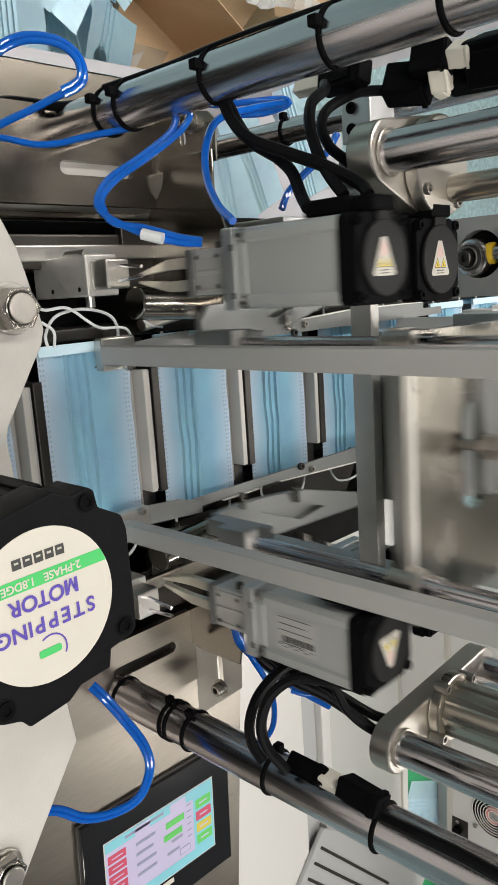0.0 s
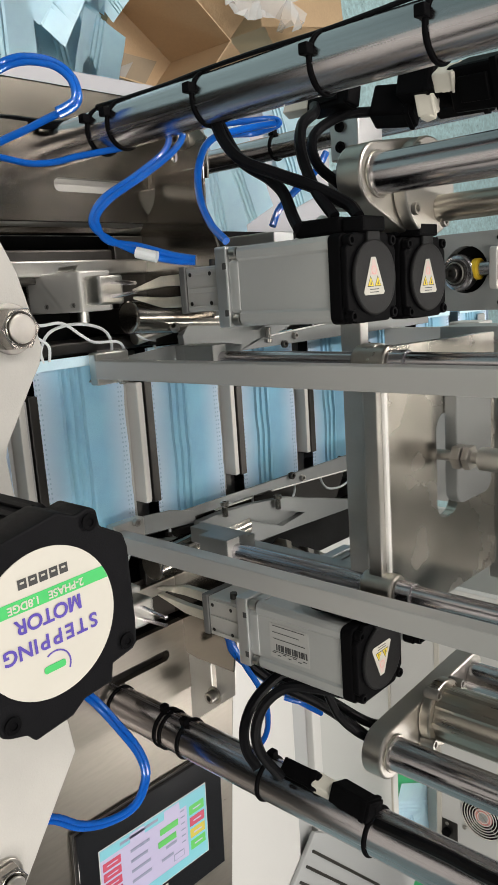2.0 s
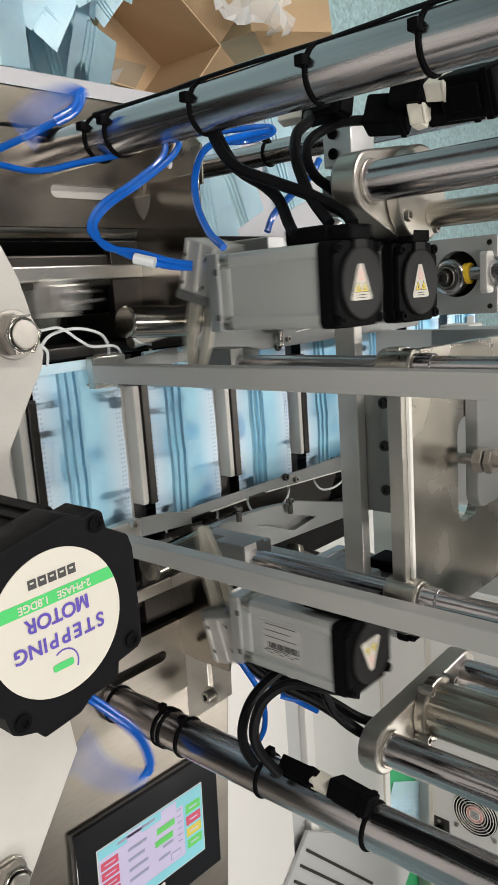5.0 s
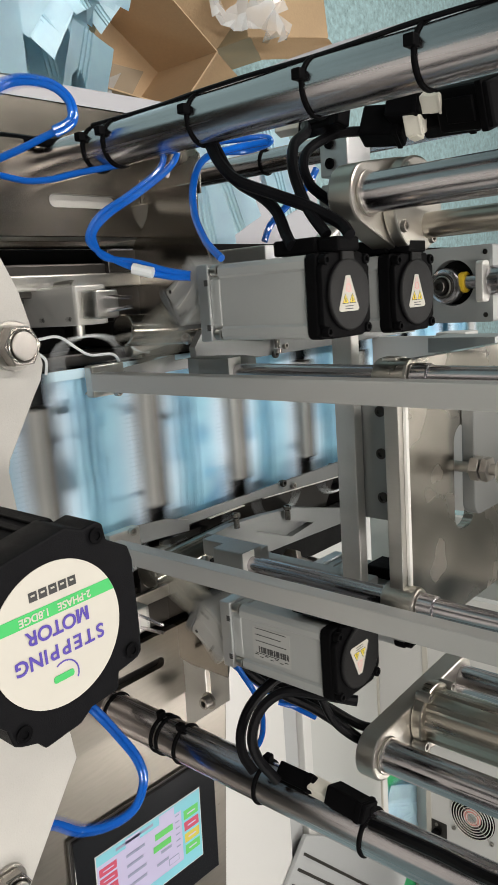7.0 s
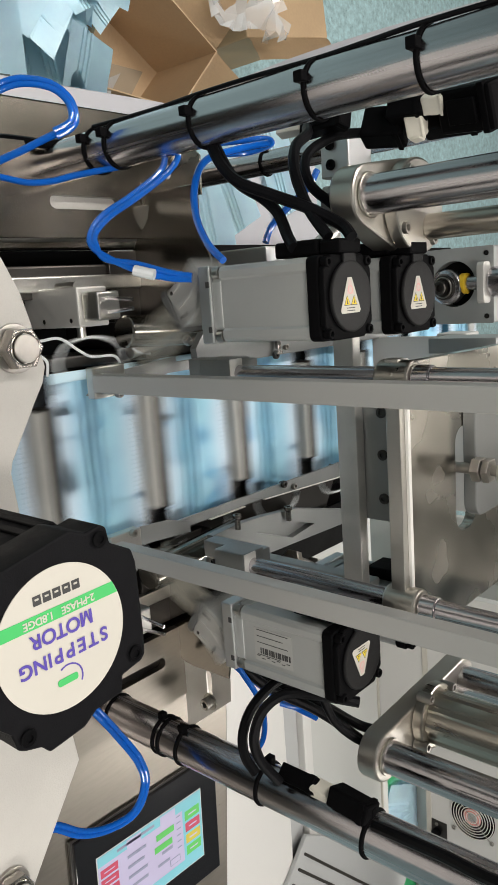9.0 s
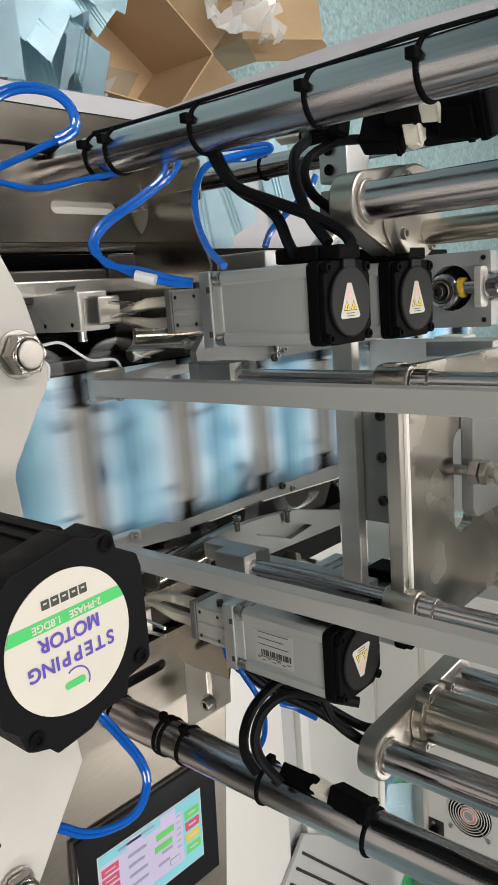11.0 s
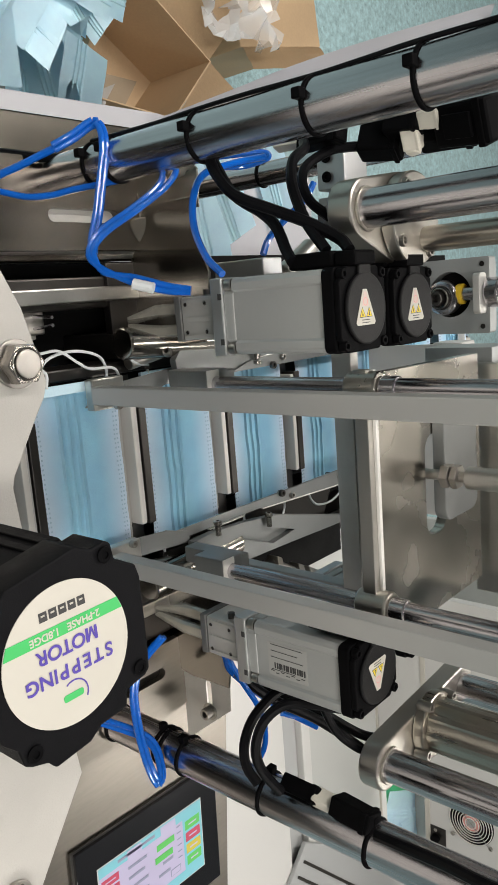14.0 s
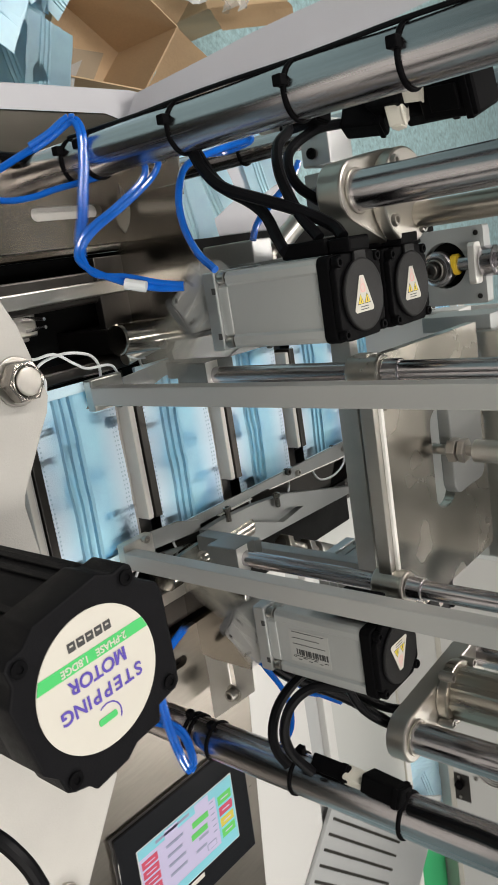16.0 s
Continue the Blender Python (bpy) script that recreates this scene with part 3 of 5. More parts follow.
def station(u):
    """Pose on the chain loop u stations along; the top run goes towards -y at z = 0."""
    u %= N_STATION
    y_far = FIRST + SPAN * PITCH
    if u < SPAN:
        return Matrix.Translation((0, y_far - u * PITCH, 0))
    if u < SPAN + 2:
        a = (u - SPAN) * math.pi / 2
        return Matrix.Translation((0, FIRST - RADIUS * math.sin(a), -RADIUS + RADIUS * math.cos(a))) @ Matrix.Rotation(a, 4, "X")
    if u < 2 * SPAN + 2:
        return Matrix.Translation((0, FIRST + (u - SPAN - 2) * PITCH, -2 * RADIUS)) @ Matrix.Rotation(math.pi, 4, "X")
    a = math.pi + (u - 2 * SPAN - 2) * math.pi / 2
    return Matrix.Translation((0, y_far - RADIUS * math.sin(a), -RADIUS + RADIUS * math.cos(a))) @ Matrix.Rotation(a, 4, "X")


def sag(x, y):
    """How the soft sheet rises and falls."""
    return 0.0022 * noise.noise(Vector((x * 22, y * 16, 3.1))) + 0.0010 * noise.noise(Vector((x * 55, y * 34, 7.7)))


def mask_mesh():
    """The pleated sheet: three folds across a soft blue face, in the mask's own space."""
    bm = bmesh.new()
    prof = []
    y0, y1 = -0.0465, 0.0465
    n = 64
    for k in range(n + 1):
        y = y0 + (y1 - y0) * k / n
        z = 0.0022
        for c, h in ((-0.0215, 0.0028), (-0.0125, 0.0024), (-0.0035, 0.0028)):
            d = (y - c) / 0.0062
            if 0 <= d < 1:
                z += h * (1 - d)
        prof.append((y, z))
    rows = []
    for i in range(29):
        x = -0.0875 + 0.175 * i / 28
        row = []
        for y, z in prof:
            row.append(bm.verts.new((x, y + 0.0006 * noise.noise(Vector((x * 25, y * 60, 1.2))), z + sag(x, y))))
        rows.append(row)
    for a, b in zip(rows, rows[1:]):
        for k in range(n):
            bm.faces.new((a[k], b[k], b[k + 1], a[k + 1]))
    bmesh.ops.solidify(bm, geom=list(bm.faces), thickness=0.0008)
    bmesh.ops.recalc_face_normals(bm, faces=list(bm.faces))
    return bm


def make_mask():
    m = thing("face_mask", (0, 0, 0), "pleated pale blue disposable face mask lying on the chain", "face mask", "masks on the chain")
    part("sheet", mask_mesh(), PLEATED, m)
    for yy in (-0.0448, -0.0418, 0.0398, 0.0430):
        bm = bmesh.new()
        for i in range(40):
            x, z = -0.0862 + i * 0.0043, 0.0023 + sag(-0.0855 + i * 0.0043, yy)
            bm_box((x, yy - 0.0006, z), (x + 0.0015, yy + 0.0006, z + 0.0006), bm=bm)
        tagged(part("weld_line", bm, WELD, m, "embossed dotted weld line", smooth=False), "embossed dotted weld line", kind="stuff")
    for s in (-1, 1):
        part("end_seam", bm_box((s * 0.0835 - 0.0045, -0.0462, 0.0036), (s * 0.0835 + 0.0045, 0.0462, 0.0050), 0.0003), MASKLIGHT, m)
        part("ear_loop", bm_tube([(s * 0.086, -0.036, 0.004), (s * 0.098, -0.037, 0.0045), (s * 0.112, -0.026, 0.006), (s * 0.116, 0.0, 0.007),
                                  (s * 0.110, 0.026, 0.006), (s * 0.099, 0.036, 0.0045), (s * 0.086, 0.036, 0.004)], 0.0014, 7, 6), MASKWHITE, m, "white elastic ear loop")
    return m


def make_carrier():
    c = thing("chain_carrier", (0, 0, 0), "aluminium carrier bar with dark pad between two masks", "carrier", "chain carriers")
    part("bar", bm_box((-0.058, -0.0110, -0.010), (0.058, -0.0045, 0.0125), 0.0012), CREAMBAR, c, "cream-grey carrier bar")
    part("bar_step", bm_box((-0.057, -0.0043, -0.010), (0.057, -0.0005, 0.0085), 0.0008), BARGREY, c, "matt grey lower step")
    part("pad", bm_box((-0.060, 0.0008, -0.010), (0.060, 0.0095, 0.010), 0.0008), DARKSTEEL, c, "dark pad")
    part("cross_slat", bm_box((-0.086, -0.0105, -0.012), (0.086, 0.0095, -0.0102), 0.0004), DARKSTEEL, c)
    part("top_plate", bm_box((-0.075, -0.055, -0.0125), (0.075, -0.0122, -0.0015), 0.001), BARGREY, c)
    return c


MASKS, CARRIERS = [make_mask()], [make_carrier()]
for k in range(1, N_STATION):
    MASKS.append(copy_thing(MASKS[0], Matrix.Translation((0, 0, 0))))
    CARRIERS.append(copy_thing(CARRIERS[0], Matrix.Translation((0, 0, 0))))


# ---------- ear-loop heads: motor, clamp and jaws ----------
def cable(name, points, r, material, label, category, n=10):
    return solid(name, bm_tube(points, r, n, 8), material, label, category)


def triangle_label(parent, cx, cy, z, s):
    """Warning sticker lying on a cap, its tip towards s along x."""
    m = Matrix.Translation((cx, cy, z)) @ Matrix.Rotation(radians(-90 if s > 0 else 90), 4, "Z") @ Matrix.Scale(0.82, 4)
    tri = [(-0.0145, -0.0115), (-0.0125, -0.0135), (0.0125, -0.0135), (0.0145, -0.0115), (0.003, 0.0155), (-0.003, 0.0155)]
    part("warning_sticker", bm_prism(tri, 0, 0.0003, m=m), LABELWHITE, parent, "white warning sticker")
    for dx in (-0.005, 0.005):
        part("sign_edge", bm_prism([(dx - 0.0047, -0.0072), (dx + 0.0047, -0.0072), (dx, 0.0012)], 0.0003, 0.0004, m=m), INK, parent)
        part("sign", bm_prism([(dx - 0.0038, -0.0066), (dx + 0.0038, -0.0066), (dx, 0.0002)], 0.0004, 0.0005, m=m), YELLOW, parent, "yellow warning triangle")
        part("sign_mark", bm_prism([(dx - 0.0009, -0.0058), (dx + 0.0009, -0.0058), (dx, -0.0018)], 0.0005, 0.0006, m=m), INK, parent)
    part("pink_field", bm_prism([(-0.0052, 0.0018), (0.0052, 0.0018), (0.0018, 0.0135), (-0.0018, 0.0135)], 0.0003, 0.0004, m=m), PINKPALE, parent, "pale pink printed field")
    part("ring", bm_prism(circle(0, 0.0055, 0.0034, 20), 0.0004, 0.0005, m=m, holes=[circle(0, 0.0055, 0.0028, 20)[::-1]]), PINK, parent, "pink printed ring")
    for k in (0, 1):
        y0 = -0.0118 + k * 0.0022
        part("print_line", bm_prism([(-0.006, y0), (0.006, y0), (0.006, y0 + 0.0007), (-0.006, y0 + 0.0007)], 0.0003, 0.0004, m=m), INK, parent)
    return m


def motor(x, y, z0, label, sticker):
    """A square closed-loop motor standing on its flange; z0 is the flange's underside."""
    h = 0.0285
    m = thing("servo_motor", (x, y, z0), label, "motor", "ear-loop motors")
    part("flange", bm_box((x - h, y - h, z0), (x + h, y + h, z0 + 0.0115), 0.0012), ALU, m, "bright aluminium flange")
    q = h - 0.012
    part("neck", bm_prism([(x - q, y - h + 0.002), (x + q, y - h + 0.002), (x + h - 0.002, y - q), (x + h - 0.002, y + q),
                           (x + q, y + h - 0.002), (x - q, y + h - 0.002), (x - h + 0.002, y + q), (x - h + 0.002, y - q)], z0 + 0.0116, z0 + 0.0205, 0.0008), MOTORGREY, m)
    ring = []
    for k in range(4):
        for u, v in ((-h + 0.011, -h + 0.0030), (h - 0.011, -h + 0.0030), (h - 0.0095, -h + 0.0008), (h - 0.0045, -h + 0.0008), (h - 0.0020, -h + 0.0020), (h - 0.0008, -h + 0.0045), (h - 0.0008, -h + 0.0095)):
            a = k * math.pi / 2
            ring.append((x + u * math.cos(a) - v * math.sin(a), y + u * math.sin(a) + v * math.cos(a)))
    part("body", bm_prism(ring, z0 + 0.0206, z0 + 0.1005, 0.0005), MOTORGREY, m, "grey extruded motor body with rounded edge ribs")
    for dx in (-0.017, 0.016):
        part("flange_slot", bm_box((x + dx, y - h - 0.0003, z0 + 0.0075), (x + dx + 0.0045, y - h + 0.0002, z0 + 0.0108), 0), INK, m)
    c = z0 + 0.1007
    part("end_bell", bm_prism(round_rect(x - h, y - h, x + h, y + h, 0.005), c, c + 0.0095, 0.001), BLACK, m, "black end bell")
    oct_ = [(x - h, y - h + 0.010), (x - h + 0.010, y - h), (x + h - 0.010, y - h), (x + h, y - h + 0.010),
            (x + h, y + h - 0.010), (x + h - 0.010, y + h), (x - h + 0.010, y + h), (x - h, y + h - 0.010)]
    part("encoder_cover", bm_prism(oct_, c + 0.0097, c + 0.0140, 0.001), BLACK, m, "black encoder cover")
    part("round_cap", bm_cyl((x, y, c + 0.0141), (x, y, c + 0.0170), 0.0242, n=48, bevel=0.0012), CAPGREY, m, "round black cap")
    part("plug_socket", bm_box((x - h - 0.010, y - 0.014, c + 0.001), (x - h - 0.0001, y + 0.012, c + 0.018), 0.002), BLACK, m, "black plug socket")
    part("cable_box", bm_box((x - h - 0.011, y - 0.016, c - 0.036), (x - h - 0.0001, y + 0.014, c + 0.0005), 0.002), BLACK, m, "black cable outlet box")
    part("encoder_tab", bm_prism([(x - h - 0.004, y - 0.007), (x - 0.02, y - 0.0075), (x - 0.02, y + 0.0075), (x - h - 0.004, y + 0.007)], c + 0.0141, c + 0.0164, 0.0008), CAPGREY, m)
    for sx in (-1, 1):
        for sy in (-1, 1):
            part("screw", bm_bolt((x + sx * 0.0232, y + sy * 0.0232, z0 + 0.0117), (0, 0, 1), 0.0044, 0.0075), BOLT, m, "stainless socket screw")
            part("cover_screw", bm_bolt((x + sx * 0.0235, y + sy * 0.0235, c + 0.0098), (0, 0, 1), 0.0036, 0.0060), BLACK, m)
    if sticker == "rating":
        f = y - h + 0.0029
        part("rating_label", bm_box((x - 0.014, f - 0.0002, z0 + 0.032), (x + 0.014, f, z0 + 0.070), 0), FILMGREY, m, "pale grey rating label with bars")
        for k, w in enumerate((0.024, 0.020, 0.024, 0.024, 0.018)):
            if k != 3:
                part("print_line", bm_box((x - 0.0125 + k * 0.0052, f - 0.0004, z0 + 0.035), (x - 0.0120 + k * 0.0052, f - 0.0002, z0 + 0.035 + w * 1.3), 0), INK, m)
        for k in range(7):
            part("print_line", bm_box((x + 0.0095 + 0.0016 * (k % 2), f - 0.0004, z0 + 0.034 + k * 0.005), (x + 0.0101 + 0.0016 * (k % 2), f - 0.0002, z0 + 0.0375 + k * 0.005), 0), INK, m)
        for k in range(14):
            part("code_bar", bm_box((x + 0.0025, f - 0.0004, z0 + 0.038 + k * 0.0022), (x + 0.0075, f - 0.0002, z0 + 0.0391 + k * 0.0022 + 0.0004 * (k % 3)), 0), INK, m)
    triangle_label(m, x, y - 0.003, c + 0.0172, -1 if x < 0 else 1)
    return m


CLAMPS = []


def head(s, x, y, z0, label, sticker):
    """The motor with the clamp and jaws that hang from it; they ride together."""
    m = motor(x, y, z0, label, sticker)
    g = part("clamp_body", bm_box((x - 0.0165, y - 0.020, z0 - 0.040), (x + 0.0165, y + 0.014, z0 - 0.0002), 0.0012), CLAMPALU, m, "small aluminium air clamp")
    for dx in (-0.0145, -0.001, 0.0125):
        part("rib", bm_box((x + dx, y - 0.0214, z0 - 0.038), (x + dx + 0.0035, y - 0.0201, z0 - 0.002), 0.0004), CLAMPALU, g)
    for dx in (-0.011, 0.0105):
        for dz in (-0.033, -0.012):
            part("clamp_screw", bm_bolt((x + dx, y - 0.0216, z0 + dz), (0, -1, 0), 0.0016, 0.001), DARKSTEEL, g)
    part("jaw_plate", bm_box((x - 0.0175, y - 0.0215, z0 - 0.0465), (x + 0.0175, y + 0.012, z0 - 0.0402), 0.0008), RAILGREY, g, "dark jaw carrier")
    for k, dx in ((-1, -0.0085), (1, 0.0085)):
        bm = bm_prism([(dx - 0.0045, 0), (dx + 0.0045, 0), (dx + 0.0040, 0.034), (k * 0.0030 + 0.0011, 0.070), (k * 0.0030 - 0.0011, 0.070), (dx - 0.0040, 0.034)], -0.003, 0.003, 0.0004,
                      m=Matrix.Translation((x, y - 0.008, z0 - 0.0467)) @ Matrix.Rotation(radians(-90), 4, "X"))
        part("jaw", bm, JAW, g, "worn tapered gripper jaw")
    part("fitting", bm_cyl((x - 0.0215, y - 0.012, z0 - 0.018), (x - 0.0166, y - 0.012, z0 - 0.018), 0.003, n=16), DARKSTEEL, g)
    CLAMPS.append((s, g))
    return m


HEADS = [head(-1, -0.138, 0.459, 0.172, "grey servo motor with black cap and air clamp below", "warning"),
         head(1, 0.128, 0.459, 0.168, "grey servo motor with barcode label and black cap", "rating")]
for s, x in ((-1, -0.136), (1, 0.150)):
    motor(x, 0.537 if s < 0 else 0.60, 0.1665 if s < 0 else 0.13, "second grey servo motor behind the first", "warning")

# ---------- bearing plate behind the rear motor ----------
bp_ = thing("bearing_plate", (-0.14, 0.645, 0.238), "grey bearing plate with round hole and yellow ringed coupling", "bearing plate")
part("plate", bm_prism(round_rect(-0.170, 0.232, -0.106, 0.296, 0.002), -0.652, -0.640, 0.001, m=Matrix.Rotation(radians(90), 4, "X"),
                       holes=[circle(-0.140, 0.260, 0.0195, 36)[::-1]]), GREYALU, bp_)
part("bracket_post", bm_box((-0.166, 0.6525, -0.10), (-0.110, 0.668, 0.29), 0.001), GREYALU, bp_, "grey upright behind the plate")
# A near-black disc closes the hole and paints its inner shade.
part("bore", bm_cyl((-0.140, 0.6505, 0.260), (-0.140, 0.6522, 0.260), 0.0190, n=36), DEEPSHADE, bp_, "near-black disc for the shade in the bore")
eye, way = Vector((-0.138, 0.646, 0.256)), Vector((0.03, -1, -0.12)).normalized()
part("rod_end", bm_cyl(eye, eye + way * 0.013, 0.0150, n=40, bevel=0.003), CHROME, bp_, "bright turned rod end")
part("ball_ring", bm_cyl(eye + way * 0.0131, eye + way * 0.0150, 0.0105, n=32, bevel=0.0008), DARKSTEEL, bp_, "dark ball ring")
part("ball_ring", bm_ring(eye + way * 0.0152, way, 0.0085, 0.0007, n=32, k=8), BOLT, bp_)
part("screw", bm_bolt(eye + way * 0.0151, way, 0.0062, 0.006), DARKSTEEL, bp_, "dark socket screw")
part("ring", bm_cyl((-0.140, 0.642, 0.2665), (-0.140, 0.642, 0.2725), 0.0088, n=28, bevel=0.0008), BRASS, bp_, "yellow ring")
part("shaft", bm_cyl((-0.140, 0.642, 0.2726), (-0.140, 0.642, 0.34), 0.0062, n=24), CHROME, bp_)
part("shaft_clamp", bm_prism(round_rect(-0.157, -0.640, -0.123, -0.626, 0.004), 0.287, 0.2935, 0.0008, m=Matrix.Scale(-1, 4, (0, 1, 0))), CLAMPALU, bp_, "bright shaft clamp")
part("collar", bm_cyl((-0.140, 0.642, 0.2937), (-0.140, 0.642, 0.306), 0.0125, n=32, bevel=0.0015), CHROME, bp_, "polished collar")
for bx, bz in ((-0.164, 0.238), (-0.112, 0.238), (-0.164, 0.290), (-0.112, 0.290)):
    part("screw_hole", bm_bolt((bx, 0.6398, bz), (0, -1, 0), 0.0022, 0.001), DARKSTEEL, bp_)


# ---------- clamp lugs with shafts ----------
def hull_two(c1, r1, c2, r2, n=20):
    """Outline round two circles, joined by their common tangents."""
    c1, c2 = Vector(c1), Vector(c2)
    d = c2 - c1
    a = math.atan2(d.y, d.x)
    off = math.acos(max(-1, min(1, (r1 - r2) / d.length)))
    out = []
    for k in range(n + 1):
        t = a + off + (2 * math.pi - 2 * off) * k / n
        out.append((c1.x + r1 * math.cos(t), c1.y + r1 * math.sin(t)))
    for k in range(n + 1):
        t = a - off + 2 * off * k / n
        out.append((c2.x + r2 * math.cos(t), c2.y + r2 * math.sin(t)))
    return out


def lug(s, shaft, rs, cyl, rc, z0, z1, label):
    l = thing("clamp_lug", (shaft[0], shaft[1], z0), label, "clamp lug", "clamp lugs")
    far, rf = (cyl, rc) if s < 0 else (TWIN, 0.021)
    part("lug_plate", bm_prism(hull_two(shaft, rs, far, rf), z0, z1, 0.0018), LUGSTEEL, l, "long stainless lug")
    if s > 0:
        part("shaft", bm_cyl((*TWIN, z1 + 0.0002), (*TWIN, 0.62), 0.0135, n=48), CHROME, l, "polished guide shaft")
    part("shaft", bm_cyl((*shaft, z1 + 0.0002), (*shaft, 0.62), 0.0135, n=48), CHROME, l, "polished guide shaft")
    part("shaft_collar", bm_cyl((*shaft, z1 + 0.0001), (*shaft, z1 + 0.002), 0.0155, n=48, bevel=0.0006), STEEL, l)
    if s < 0:
        part("rod", bm_cyl((-0.184, 0.552, z1 + 0.0112), (-0.184, 0.552, 0.62), 0.0095, n=40), NICKEL, l, "nickel-plated rod")
        part("round_flange", bm_cyl((*cyl, z1 + 0.0001), (*cyl, z1 + 0.011), rc * 0.98, n=56, bevel=0.0016), LUGSTEEL, l, "round stainless flange")
    else:
        ribbed = [(cyl[0] + r_ * math.cos(a_), cyl[1] + r_ * math.sin(a_)) for k in range(72) for a_ in [2 * math.pi * k / 72] for r_ in [rc * (0.62 + 0.045 * (1 if math.cos(8 * a_) > 0.2 else -0.3))]]
        part("cylinder", bm_prism(ribbed, z1 + 0.0102, 0.62, 0), NICKEL, l, "ribbed nickel-plated air cylinder")
        part("cylinder_flange", bm_cyl((*cyl, z1 + 0.0001), (*cyl, z1 + 0.010), rc * 0.80, n=48, bevel=0.0016), NICKEL, l)
    for k in range(4):
        a = 0.6 + k * math.pi / 2
        part("screw", bm_bolt((cyl[0] + rc * 0.82 * math.cos(a), cyl[1] + rc * 0.82 * math.sin(a), z1), (0, 0, 1), 0.0045, 0.014), BOLT, l)
    return l


TWIN = (0.230, 0.640)
lug(-1, (-0.2055, 0.489), 0.0215, (-0.199, 0.540), 0.035, 0.254, 0.274, "stainless teardrop lug clamping two upright rods")
lug(1, (0.2385, 0.505), 0.0215, (0.231, 0.571), 0.036, 0.244, 0.262, "stainless teardrop lug with air cylinder and shaft")
# square clamp block on the rear column
blk = thing("clamp_block", (-0.262, 0.63, 0.145), "square aluminium clamp block with two black screws", "clamp block")
part("block", bm_box((-0.279, 0.612, 0.146), (-0.241, 0.650, 0.176), 0.0015), ALU, blk)
for bx in (-0.269, -0.252):
    part("screw", bm_bolt((bx, 0.6118, 0.158), (0, -1, 0), 0.0048, 0.003), BLACK, blk)
part("arm", bm_box((-0.236, 0.62, 0.14), (-0.20, 0.645, 0.156), 0.0015), GREYALU, blk)
side = thing("sensor_bracket", (-0.205, 0.53, 0.20), "dark grey sensor bracket beside the stainless lug", "bracket")
part("plate", bm_prism([(-0.217, 0.524), (-0.193, 0.524), (-0.193, 0.540), (-0.217, 0.540)], 0.206, 0.2265, 0.002), RAILGREY, side)
part("screw", bm_bolt((-0.208, 0.532, 0.2266), (0, 0, 1), 0.004, 0.006), BOLT, side)
part("stud", bm_cyl((-0.205, 0.530, 0.2266), (-0.205, 0.530, 0.2539), 0.003, n=16), BOLT, side)
box_ = thing("junction_box", (-0.08, 0.76, 0.186), "small white junction box behind the guide rods", "junction box")
part("housing", bm_box((-0.090, 0.745, 0.186), (-0.070, 0.775, 0.220), 0.002), WHITEPANEL, box_)
part("arm", bm_box((-0.0885, 0.7025, 0.200), (-0.0735, 0.7449, 0.270), 0.001), GREYALU, box_)
solid("grey_block", bm_box((-0.188, 0.60, 0.02), (-0.166, 0.63, 0.085), 0.0015), ALU, "small upright aluminium block behind the motor", "block")

# ---------- stainless brackets and deflectors ----------
RPLATE = [(0.2405, -0.019), (0.2468, -0.019), (0.3295, -0.0212), (0.2736, 0.0493), (0.2405, 0.0516)]
BOLTAT = {-1: (-0.273, 0.5388, 0.034), 1: (0.2835, 0.5388, 0.0185)}
RHOLE = round_rect(0.248, 0.0145, 0.292, 0.0225, 0.0038)
RDEFL = [(0.129, 0.062), (0.129, -0.048), (0.1494, -0.0498), (0.190, -0.0515), (0.2113, -0.0505), (0.2225, -0.0455), (0.2308, -0.0384), (0.2385, -0.0265),
         (0.2440, -0.0138), (0.2462, 0.0), (0.2456, 0.015), (0.2455, 0.0528), (0.2104, 0.0599)]
